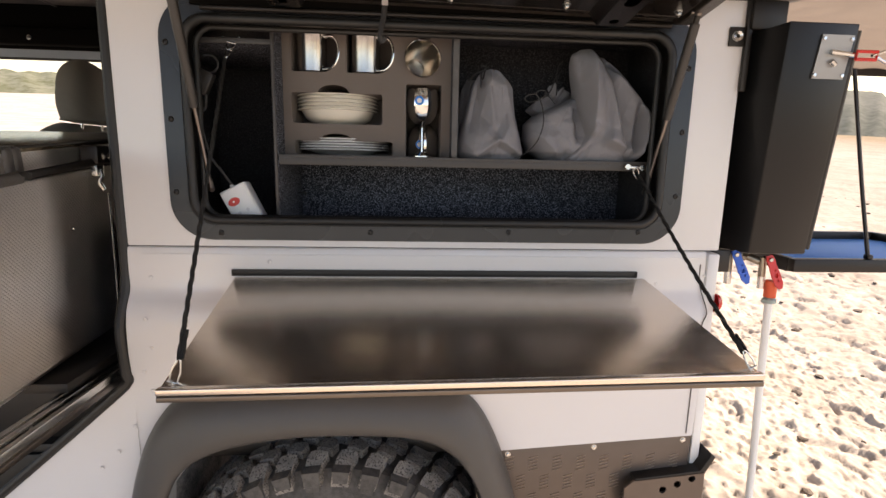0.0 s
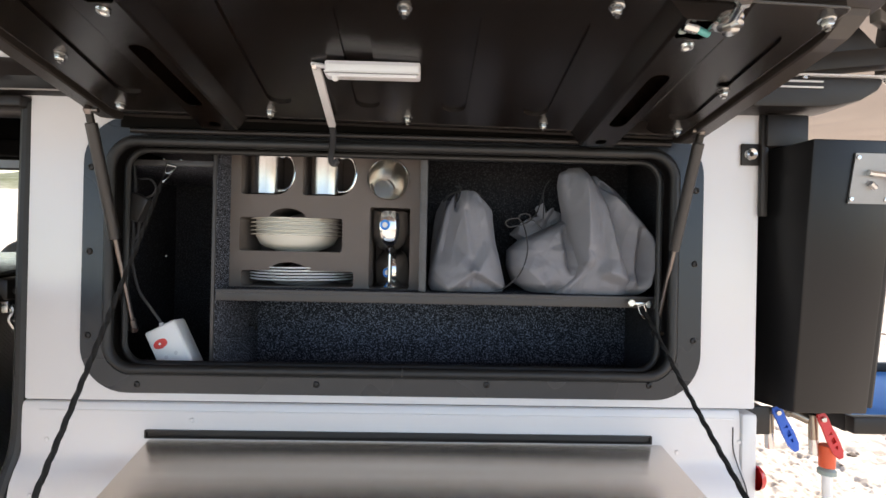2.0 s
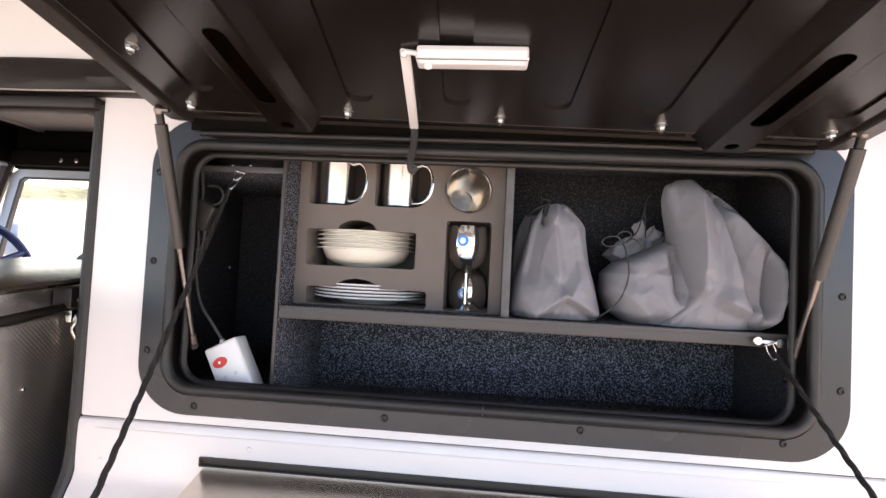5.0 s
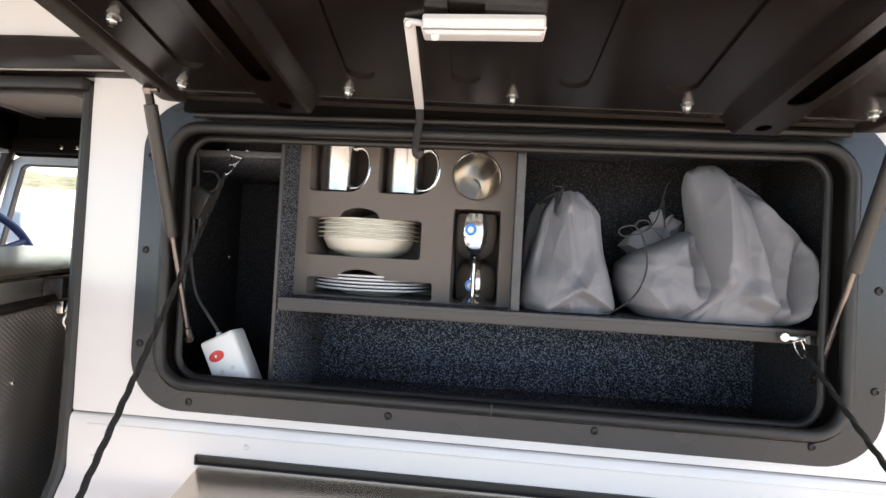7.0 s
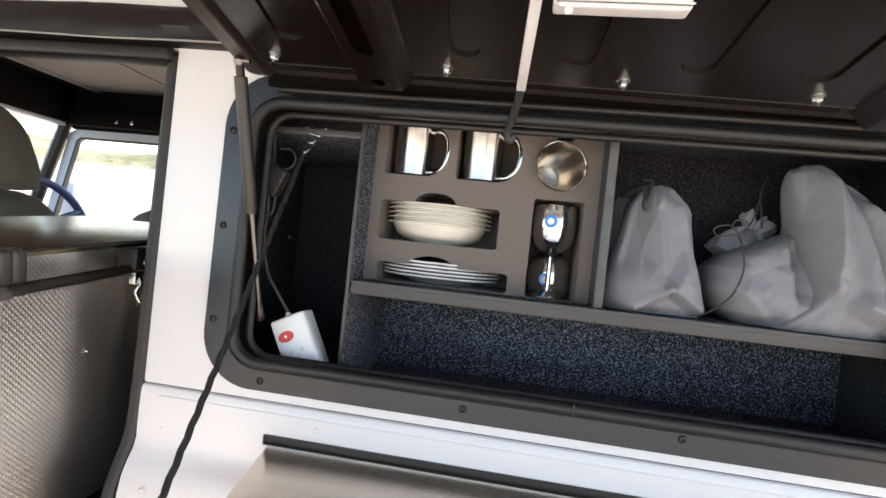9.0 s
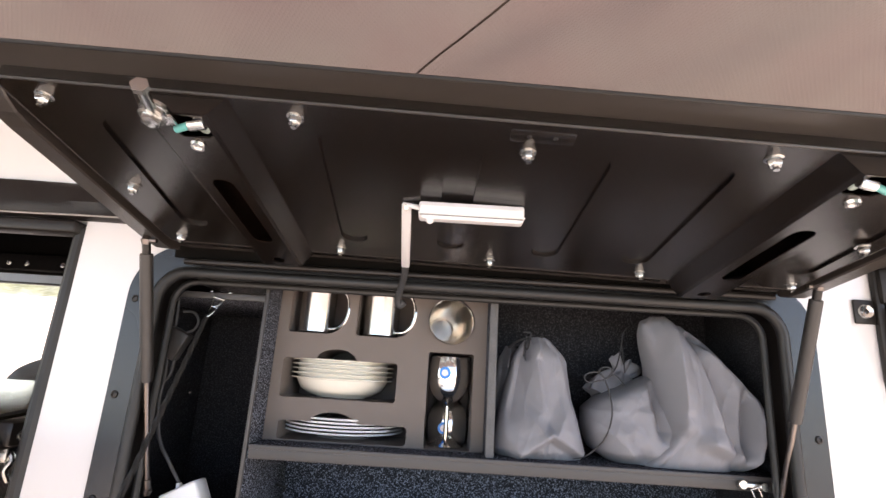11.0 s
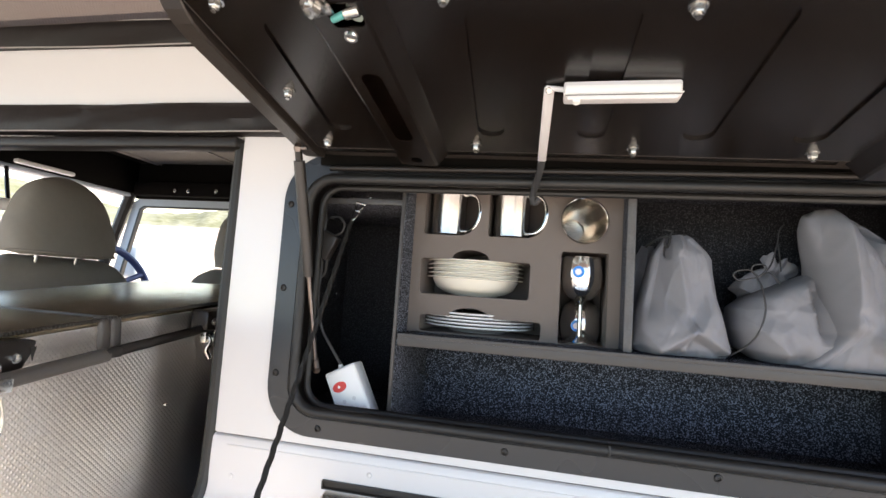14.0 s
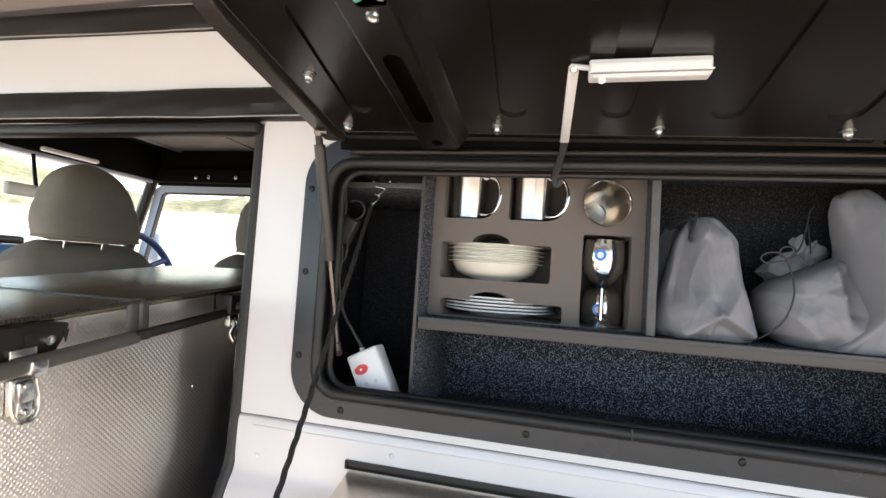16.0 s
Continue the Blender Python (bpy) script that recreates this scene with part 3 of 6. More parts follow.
# bumper bracket with round holes
bm = plate_holes(bmesh.new(), [(0.605, 0.66), (0.800, 0.665), (0.800, 0.770), (0.625, 0.752), (0.605, 0.735)],
                 [[(cx + 0.009 * math.cos(a * 0.524), 0.728 + 0.4 * (cx - 0.70) + 0.009 * math.sin(a * 0.524)) for a in range(12)] for cx in (0.700, 0.735, 0.77)], -0.06, [0.006, 0.006, 0.006, 0.006])
bumper = part("bumper_bracket", bm, M_CHEQUER, vehicle, "folded steel bumper bracket with round holes")
bm = bmesh.new()
slab(bm, [(0.63, 0.745), (0.80, 0.762), (0.825, 0.81), (0.815, 0.818), (0.79, 0.775), (0.63, 0.757)], -0.058, 0.10, 0.002)
part("bracket_lip", bm, M_BLACK, bumper)
# wheel arch flare
OUT = smooth_path([(-0.560, 0, 0.50), (-0.545, 0, 0.68), (-0.522, 0, 0.79), (-0.485, 0, 0.890), (-0.43, 0, 0.963), (-0.34, 0, 0.997), (-0.15, 0, 1.006), (0.05, 0, 1.004), (0.16, 0, 0.995), (0.230, 0, 0.965), (0.285, 0, 0.880), (0.335, 0, 0.740), (0.365, 0, 0.60), (0.38, 0, 0.50)], 6)
INN = smooth_path([(-0.475, 0, 0.50), (-0.455, 0, 0.66), (-0.435, 0, 0.76), (-0.400, 0, 0.825), (-0.35, 0, 0.862), (-0.28, 0, 0.886), (-0.15, 0, 0.905), (0.00, 0, 0.906), (0.09, 0, 0.898), (0.150, 0, 0.880), (0.20, 0, 0.842), (0.245, 0, 0.765), (0.272, 0, 0.65), (0.285, 0, 0.50)], 6)


def build_flare():
    bm = bmesh.new()
    rows = []
    for f, y in ((0.0, -0.028), (0.02, -0.052), (0.18, -0.082), (0.45, -0.100), (0.75, -0.108), (0.94, -0.108), (1.0, -0.102), (1.0, -0.088)):
        rows.append([bm.verts.new((a.x * (1 - f) + b.x * f, y, a.z * (1 - f) + b.z * f)) for a, b in zip(OUT, INN)])
    for a, b in zip(rows, rows[1:]):
        for i in range(len(OUT) - 1):
            bm.faces.new((a[i], a[i + 1], b[i + 1], b[i]))
    return bm


part("wheel_flare", build_flare(), M_FLARE, vehicle, "matt grey plastic wheel arch flare", angle=50)
bm = bmesh.new()
tub = [(-0.47, 0.45), (-0.45, 0.75), (-0.34, 0.88), (-0.2, 0.93), (0.05, 0.93), (0.17, 0.88), (0.25, 0.75), (0.27, 0.45)]
for (xa, za), (xb, zb) in zip(tub, tub[1:]):
    a, b, c, d = [bm.verts.new(p) for p in ((xa, -0.02, za), (xb, -0.02, zb), (xb, 0.42, zb), (xa, 0.42, za))]
    bm.faces.new((a, b, c, d))
box(bm, -0.5, 0.3, 0.40, 0.42, 0.4, 0.95)
part("wheel_well", bm, M_GRIT, vehicle, "dusty wheel well liner")

# tyre with chunky tread blocks
TYRE_Y, TYRE_Z = 0.020, 0.432
wheel = part("wheel", lathe(bmesh.new(), [(0.19, -0.10), (0.20, -0.115), (0.21, -0.115), (0.212, 0.0), (0.21, 0.09), (0.19, 0.09)], 48, pose(-0.085, TYRE_Y, TYRE_Z, 90, 0, 0)), M_BLACK, vehicle)
tp = [(0.21, -0.105), (0.25, -0.122), (0.31, -0.128), (0.35, -0.122), (0.388, -0.105), (0.396, -0.07), (0.398, 0.0), (0.396, 0.07), (0.388, 0.105), (0.35, 0.122), (0.31, 0.128), (0.25, 0.122), (0.21, 0.105)]
tyre = part("tyre", lathe(bmesh.new(), tp, 96, pose(-0.085, TYRE_Y, TYRE_Z, 90, 0, 0)), M_TYRE, wheel, "dusty all-terrain tyre")


def tread_block(pts, h):
    """A block on the tread: an outline of (angle, side) pairs, h above the carcass."""
    bm = bmesh.new()
    lo, hi = [], []
    cx = sum(p[0] for p in pts) / len(pts)
    cy = sum(p[1] for p in pts) / len(pts)
    for a, s in pts:
        def at(a, s, r):
            return (-0.085 + r * math.sin(a), TYRE_Y + s, TYRE_Z + r * math.cos(a))
        rb = 0.394 - 0.8 * max(0.0, abs(s) - 0.085)
        lo.append(bm.verts.new(at(a, s, rb - 0.004)))
        k = 0.93
        hi.append(bm.verts.new(at(cx + (a - cx) * k, cy + (s - cy) * k, rb + h)))
    n = len(pts)
    bm.faces.new(hi)
    for i in range(n):
        bm.faces.new((lo[i], lo[(i + 1) % n], hi[(i + 1) % n], hi[i]))
    return bm


PITCH = 2 * math.pi / 38
for i in range(-10, 11):
    a0 = i * PITCH
    w = PITCH
    cells = [
        [(0.06, -0.126), (0.72, -0.126), (0.80, -0.104), (0.92, -0.082), (0.56, -0.070), (0.30, -0.074), (0.18, -0.094)],
        [(0.46, -0.064), (0.72, -0.064), (1.02, -0.074), (1.20, -0.050), (1.10, -0.032), (0.70, -0.026), (0.52, -0.038)],
        [(-0.16, -0.020), (0.26, -0.024), (0.44, -0.030), (0.62, -0.016), (0.60, 0.014), (0.30, 0.024), (-0.04, 0.018), (-0.22, 0.002)],
        [(0.12, 0.034), (0.46, 0.024), (0.82, 0.030), (0.96, 0.052), (0.72, 0.068), (0.24, 0.066)],
        [(0.40, 0.078), (1.06, 0.074), (1.12, 0.126), (0.46, 0.126)],
    ]
    for n, c in enumerate(cells):
        j = 0.05 * noise.noise(Vector((i * 3.7, n * 2.1, 0.5)))
        part("tread_block", tread_block([(a0 + (u + j) * w, s) for u, s in c], 0.021), M_TREAD, tyre, smooth=False)
    # the lugs run on down the side wall, long and short by turns
    d = 0.050 if i % 2 else 0.030
    lug = bmesh.new()
    corners = [(a0 + u * w, r) for u, r in ((0.10, 0.398), (0.70, 0.398), (0.66, 0.398 - d), (0.14, 0.398 - d))]
    for depth in (0.104, 0.134):
        k = 0.5 if depth > 0.12 else 0.0
        for a, r in corners:
            lug.verts.new((-0.085 + r * math.sin(a + (a0 + 0.4 * w - a) * 0.1 * k), TYRE_Y - depth + 0.10 * (0.398 - r), TYRE_Z + r * math.cos(a)))
    lug.verts.ensure_lookup_table()
    for q in ((4, 5, 6, 7), (0, 1, 5, 4), (1, 2, 6, 5), (2, 3, 7, 6), (3, 0, 4, 7)):
        lug.faces.new([lug.verts[k] for k in q])
    part("side_lug", lug, M_TYRE, tyre, smooth=False)

# door opening edge: a rubber trim that follows the body profile
edge = [(-0.529, 0.006, 1.835), (-0.530, 0.004, 1.60), (-0.530, 0.002, 1.31), (-0.530, -0.004, 1.22), (-0.532, -0.022, 1.17), (-0.533, -0.036, 1.12), (-0.529, -0.037, 1.03), (-0.530, -0.037, 1.002), (-0.60, -0.036, 0.936), (-0.76, -0.036, 0.795), (-1.1, -0.036, 0.50)]
part("door_opening_trim", tube(bmesh.new(), smooth_path(edge, 5), 0.011, 10), M_RUBBER, vehicle, "black rubber door edge trim")
part("door_post", new_box(-0.540, -0.519, 0.001, 0.06, 1.0, 1.84, r=0.004), M_BLACK, vehicle)
# roof edge over the door: gutter, rail and white roof side
part("roof_gutter", new_box(-2.6, -0.525, -0.018, 0.02, 1.823, 1.8455, r=0.005, seg=3), M_BLACK, vehicle)
roof_side = part("roof_side", new_box(-2.6, 0.85, 0.003, 0.03, 1.8465, 2.21, r=0.008), M_PAINT, vehicle)
roof = part("roof", new_box(-2.3, 0.85, 0.0, 1.52, 2.195, 2.23, r=0.015), M_PAINT, vehicle)
part("headliner", new_box(-2.25, 0.80, 0.035, 1.48, 2.165, 2.19, r=0.004), M_HEADLINER, vehicle)
for x in (-1.05, -0.78):
    part("roof_hoop", new_box(x, x + 0.035, 0.04, 1.46, 2.135, 2.163, r=0.006), M_BLACK, vehicle)
ceiling_panel = part("ceiling_panel", new_box(-2.02, -0.56, 0.10, 1.41, 2.150, 2.158, r=0.002), M_ROOFPANEL, vehicle, "grey roof lining panel")
for x in (-2.035, -2.012, -1.53):
    part("lining_trim", new_box(x, x + 0.008, 0.10, 1.42, 2.144, 2.1495, r=0.002), M_PIPING, ceiling_panel)
part("roll_bar", new_box(-2.15, -1.13, 1.40, 1.45, 1.978, 2.05, r=0.008), M_HEADLINER, vehicle)
for x in (-1.89, -1.81, -1.645):
    part("roll_bar_bolt", bolt(bmesh.new(), (x, 1.40, 2.007), (0, -1, 0), 0.008, 0.006, 0.002), M_ZINC, vehicle)
part("courtesy_lamp", new_box(-2.135, -2.105, 0.775, 1.03, 1.988, 2.006, r=0.006), M_SOCKET, vehicle, "slim white roof lamp")
# far side wall with its openings
part("far_side_panel", new_box(-2.2, 0.80, 1.47, 1.50, 0.8, 1.40, r=0.004), M_PAINT, vehicle)
part("far_side_header", new_box(-2.2, -1.13, 1.47, 1.50, 1.970, 2.2, r=0.004), M_HEADLINER, vehicle)
part("far_side_header", new_box(-1.129, 0.80, 1.47, 1.50, 1.86, 2.2, r=0.004), M_HEADLINER, vehicle)
part("far_side_post", new_box(-1.16, -1.10, 1.46, 1.50, 1.40, 1.93, r=0.006), M_BLACK, vehicle)
part("far_side_post", new_box(-0.42, 0.80, 1.46, 1.50, 1.40, 1.93, r=0.006), M_BLACK, vehicle)
door_o = [(-2.31, 1.40), (-1.17, 1.40), (-1.17, 1.965), (-2.16, 1.965), (-2.195, 1.945)]
door_i = [(-2.255, 1.45), (-1.22, 1.45), (-1.22, 1.928), (-2.122, 1.928), (-2.148, 1.912)]
fw = part("far_window_frame", ring_plate(bmesh.new(), door_o, door_i, 1.455, 1.475), M_FRAMEGREY, vehicle, "pale blue-grey door window frame")
door_g = [(-2.237, 1.462), (-1.235, 1.462), (-1.235, 1.919), (-2.115, 1.919), (-2.138, 1.905)]
part("window_gasket", ring_plate(bmesh.new(), door_i, door_g, 1.452, 1.472), M_RUBBER, fw)
# windscreen frame and dashboard
part("screen_post", tube(bmesh.new(), [(-2.42, 1.44, 1.30), (-2.20, 1.44, 2.0)], 0.028, 8), M_BLACK, vehicle)
part("screen_post", tube(bmesh.new(), [(-2.42, 0.06, 1.30), (-2.20, 0.06, 2.0)], 0.028, 8), M_BLACK, vehicle)
part("screen_header", new_box(-2.26, -2.18, 0.04, 1.46, 1.992, 2.19, r=0.006), M_HEADLINER, vehicle)
part("screen_trim", new_box(-2.25, -2.185, 0.04, 1.46, 1.972, 1.991, r=0.005), M_FRAMEGREY, vehicle, "pale windscreen trim")
part("dashboard", new_box(-2.50, -2.16, 0.04, 0.92, 1.18, 1.585, r=0.03, seg=4), M_DASH, vehicle, "dark blue dashboard")
part("dash_tray", new_box(-2.45, -2.19, 0.10, 0.80, 1.586, 1.622, r=0.012), M_BLACK, vehicle)
part("dashboard", new_box(-2.50, -2.16, 0.921, 1.46, 1.18, 1.44, r=0.03, seg=4), M_NAVY, vehicle)
part("bulkhead", new_box(-2.52, -2.48, 0.0, 1.5, 0.5, 1.36, r=0.005), M_PAINT, vehicle)
part("floor_pan", new_box(-2.5, 0.80, 0.03, 1.48, 0.78, 0.82, r=0.004), M_BLACK, vehicle)
part("rear_bulkhead", new_box(0.78, 0.80, 0.03, 1.48, 0.8, 2.16, r=0.004), M_BLACK, vehicle)
part("near_door_sill", new_box(-2.5, -0.52, 0.02, 0.06, 0.5, 0.80, r=0.004), M_BLACK, vehicle)
mirror = part("rear_view_mirror", new_box(-2.09, -2.06, 0.615, 0.82, 1.780, 1.830, r=0.012, seg=3), M_SOCKET, vehicle)
part("mirror_stalk", tube(bmesh.new(), smooth_path([(-2.08, 0.74, 1.82), (-2.11, 0.75, 1.88), (-2.17, 0.78, 1.97)]), 0.008), M_BLACK, mirror)
side_mirror = part("side_mirror", new_box(-2.38, -2.24, 1.58, 1.66, 1.53, 1.725, r=0.03, seg=3), M_FRAMEGREY, vehicle, "pale side mirror")
rim = [(-1.875 - 0.18 * math.sin(radians(25)) * math.cos(a), 1.08 + 0.19 * math.sin(a), 1.505 + 0.19 * math.cos(a) * math.cos(radians(25))) for a in [2 * math.pi * i / 40 for i in range(40)]]
steer = part("steering_wheel", tube(bmesh.new(), rim, 0.017, 10, closed=True), M_NAVY, vehicle, "dark blue steering wheel")
bm = bmesh.new()
for k in (8, 20, 32):
    tube(bm, [(-1.895, 1.08, 1.495), rim[k]], 0.014, 8)
part("spokes", bm, M_NAVY, steer)


# ---- front seats ----
def front_seat(y, sx=0.0):
    s = thing("front_seat", (-1.36 + sx, y, 0.82), "grey fabric front seat with a rounded headrest", "seat", "front seats")
    head = bmesh.new()
    rows = []
    for i in range(25):
        f = i / 24
        wid = 0.160 * (0.93 + 0.07 * math.sin(math.pi * min(1.0, f * 2))) * max(0.02, 1 - f ** 3.2) ** 0.5 * min(1.0, (f / 0.03) ** 0.4 + 0.75)
        dep = 0.066 * max(0.03, 1 - f ** 4) ** 0.5 * min(1.0, (f / 0.04) ** 0.4 + 0.6)
        rows.append([head.verts.new((-1.335 + sx - 0.03 * f + dep * math.copysign(abs(math.cos(a)) ** 0.7, math.cos(a)), y + wid * math.copysign(abs(math.sin(a)) ** 0.75, math.sin(a)), 1.605 + 0.232 * f)) for a in [2 * math.pi * k / 40 for k in range(40)]])
    for ra, rb in zip(rows, rows[1:]):
        for k in range(40):
            head.faces.new((ra[k], ra[(k + 1) % 40], rb[(k + 1) % 40], rb[k]))
    head.faces.new(rows[0][::-1])
    head.faces.new(rows[-1])
    part("headrest_piping", tube(bmesh.new(), [(q.co.x, q.co.y, q.co.z) for q in rows[1]], 0.004, 8, closed=True), M_SEAT, s)
    part("headrest", head, M_SEAT, s, angle=70)
    t = bmesh.new()
    box(t, -0.07, 0.07, -0.285, 0.285, -0.34, 0.362, r=0.068, seg=6)
    for v in t.verts:
        if v.co.z > 0:
            v.co.y *= 1 - 0.42 * (v.co.z / 0.362) ** 4
    back = bmesh.new()
    join(back, t, pose(-1.36 + sx, y + 0.035, 1.246, 0, -8, 0))
    part("backrest", back, M_SEAT, s)
    for d in (-0.06, 0.06):
        part("headrest_post", rod(bmesh.new(), (-1.36 + sx, y + d, 1.56), (-1.345 + sx, y + d, 1.65), 0.006), M_CHROME, s)
    part("seat", new_box(-1.88 + sx, -1.36 + sx, y - 0.25, y + 0.25, 0.83, 1.00, r=0.06, seg=4), M_SEAT, s)
    return s


front_seat(0.362)
front_seat(0.94, 0.22)


# ---- storage cabinet behind the hatch ----
cabinet = thing("storage_cabinet", (0.15, 0.17, 1.36), "black carpet-lined storage cabinet built into the vehicle side", "cabinet")
part("floor_board", new_box(-0.47, 0.678, 0.022, 0.43, 1.295, 1.315, r=0.002), M_CARPET, cabinet)
part("side_wall", new_box(-0.485, -0.47, 0.022, 0.43, 1.30, 1.80, r=0.002), M_SHADED_LINING, cabinet)
part("side_wall", new_box(0.678, 0.692, 0.022, 0.43, 1.30, 1.80, r=0.002), M_SHADED_LINING, cabinet)
part("back_wall", new_box(-0.2145, 0.677, 0.29, 0.305, 1.316, 1.494, r=0.002), M_CARPET, cabinet)
part("back_wall", new_box(-0.2145, 0.677, 0.29, 0.305, 1.496, 1.80, r=0.002), M_SHADED_LINING, cabinet, "dark back lining with shade put into its colour")
part("cubby_back", new_box(-0.47, -0.2145, 0.41, 0.425, 1.316, 1.76, r=0.002), M_SHADED_LINING, cabinet)
part("top_board", new_box(-0.47, 0.678, 0.022, 0.43, 1.80, 1.812, r=0.002), M_CARPET, cabinet)
part("divider", new_box(-0.2145, -0.2075, 0.052, 0.288, 1.316, 1.798, r=0.002), M_CARPET, cabinet)
part("divider", new_box(0.180, 0.192, 0.058, 0.288, 1.505, 1.798, r=0.002), M_CARPET, cabinet)
shelf = part("shelf", new_box(-0.2070, 0.677, 0.050, 0.288, 1.485, 1.503, r=0.002), M_CARPET, cabinet)
part("divider_edge", new_box(0.1790, 0.1930, 0.0530, 0.0578, 1.5050, 1.797, r=0.0015), M_FELTEDGE, cabinet, "pale grey felt edge")
part("shelf_edge", new_box(-0.2045, 0.650, 0.043, 0.0495, 1.482, 1.5040, r=0.002), M_EDGE, shelf, "grey plastic edge strip")
part("edge_bead", new_box(-0.2045, 0.650, 0.0412, 0.0428, 1.4975, 1.5043, r=0.0006), M_EDGE, shelf)
part("divider_edge", new_box(-0.2155, -0.2085, 0.046, 0.0515, 1.318, 1.798, r=0.0015), M_EDGE, cabinet)
top_rail = part("top_rail", new_box(-0.469, -0.2156, 0.064, 0.40, 1.738, 1.748, r=0.002), M_CARPET, cabinet, "carpeted board over the cubby")
part("board_edge", new_box(-0.469, -0.2156, 0.060, 0.0638, 1.7375, 1.7485, r=0.001), M_EDGE, top_rail)
for x in (-0.318, -0.284):
    part("rail_screw", rod(bmesh.new(), (x, 0.064, 1.748), (x, 0.064, 1.7520), 0.004), M_ZINC, cabinet)
part("cubby_screw", lathe(bmesh.new(), [(0, 0.004), (0.003, 0.003), (0.005, 0)], 12, between((-0.469, 0.365, 1.558), (-0.3, 0.365, 1.558))), M_ZINC, cabinet)
part("hook", tube(bmesh.new(), smooth_path([(-0.2045, 0.222, 1.408), (-0.193, 0.214, 1.408), (-0.180, 0.200, 1.409), (-0.183, 0.198, 1.402)]), 0.0022, 8), M_BLACK, cabinet)

# foam block with cut pockets


def notch_rect(x0, x1, z0, z1, nx, nr, nh, r=0.006):
    """A pocket with a finger notch in its upper edge."""
    pts = []
    for cx, cz, a0 in ((x0 + r, z1 - r, 90), (x0 + r, z0 + r, 180), (x1 - r, z0 + r, 270), (x1 - r, z1 - r, 0)):
        for k in range(5):
            a = radians(a0 + 90 * k / 4)
            pts.append((cx + r * math.cos(a), cz + r * math.sin(a)))
    arc = []
    for k in range(13):
        a = math.pi * k / 12
        arc.append((nx + nr * math.cos(a), z1 + nh * math.sin(a)))
    return pts + arc


def mug_pocket(x):
    pts = [(x, 1.789), (x, 1.696), (x + 0.004, 1.692), (x + 0.070, 1.692), (x + 0.074, 1.6925)]
    for k in range(9):
        a = radians(-80 + 160 * k / 8)
        pts.append((x + 0.074 + 0.036 * math.cos(a), 1.738 + 0.0455 * math.sin(a)))
    return pts + [(x + 0.076, 1.784), (x + 0.076, 1.789)]


holes = [
    notch_rect(-0.188, 0.020, 1.577, 1.646, -0.092, 0.036, 0.019),
    notch_rect(-0.183, 0.044, 1.506, 1.538, -0.088, 0.038, 0.017),
    rrect(0.075, 0.158, 1.505, 1.671, 0.005, 4),
    mug_pocket(-0.187), mug_pocket(-0.062),
    [(0.114 + 0.042 * math.cos(2 * math.pi * k / 28), 1.7285 + 0.042 * math.sin(2 * math.pi * k / 28)) for k in range(28)],
    [(0.102, 1.7712), (0.130, 1.7712), (0.130, 1.782), (0.126, 1.7855), (0.106, 1.7855), (0.102, 1.782)],
]
bm = plate_holes(bmesh.new(), [(-0.2068, 1.5035), (0.1795, 1.5035), (0.1795, 1.795), (-0.2068, 1.795)], holes, 0.110, [0.178, 0.13, 0.13, 0.135, 0.09, 0.09, 0.13, 0.10])
foam = thing("foam_insert", (-0.014, 0.2, 1.503), "dark grey foam block with pockets cut for crockery", "foam insert")
part("foam_block", bm, M_FOAM, foam, smooth=False)
part("cut_edge", new_box(-0.2066, 0.179, 0.1085, 0.1098, 1.5032, 1.5045, r=0.0005), M_EDGE, foam)


# ---- crockery ----
def mug(x):
    g = thing("mug", (x, 0.148, 1.693), "polished steel mug with a loop handle", "mug", "mugs in the foam")
    part("body", lathe(bmesh.new(), [(0, 0), (0.031, 0), (0.034, 0.003), (0.0345, 0.088), (0.0355, 0.090), (0.034, 0.0905), (0.033, 0.088), (0.032, 0.006), (0, 0.005)], 40, Matrix.Translation((x, 0.148, 1.693))), M_MUG, g)
    pts = [(x + 0.032, 0.138, 1.775), (x + 0.048, 0.130, 1.7765), (x + 0.062, 0.122, 1.765), (x + 0.067, 0.119, 1.742), (x + 0.062, 0.122, 1.719), (x + 0.048, 0.130, 1.705), (x + 0.032, 0.138, 1.703)]
    part("handle", tube(bmesh.new(), smooth_path(pts, 6), 0.0035, 10, flat=1.4), M_CHROME, g)
    return g


mug(-0.146)
mug(-0.021)
tumbler = thing("tumbler", (0.114, 0.15, 1.692), "polished steel tumbler lying with its mouth outward", "tumbler")
mouth, foot = Vector((0.113, 0.099, 1.7275)), Vector((0.0935, 0.199, 1.7175))
part("cup", lathe(bmesh.new(), [(0, 0.098), (0.021, 0.098), (0.0240, 0.095), (0.0395, 0.004), (0.0412, 0.0), (0.0418, 0.0015), (0.0405, 0.003), (0.0255, 0.096), (0.0245, 0.101), (0, 0.1015)], 48, between(mouth, foot)), M_CUP, tumbler)
part("base_ring", lathe(bmesh.new(), [(0.0185, 0), (0.0192, 0.0015), (0.0214, 0.0015), (0.0222, 0)], 36, between(mouth.lerp(foot, 0.966), mouth), closed=True), M_CUP, tumbler)
part("rolled_rim", lathe(bmesh.new(), [(0.0406, 0.0006), (0.0415, -0.0006), (0.0424, 0.0006), (0.0415, 0.0018)], 48, between(mouth, foot), closed=True), M_CHROME, tumbler)


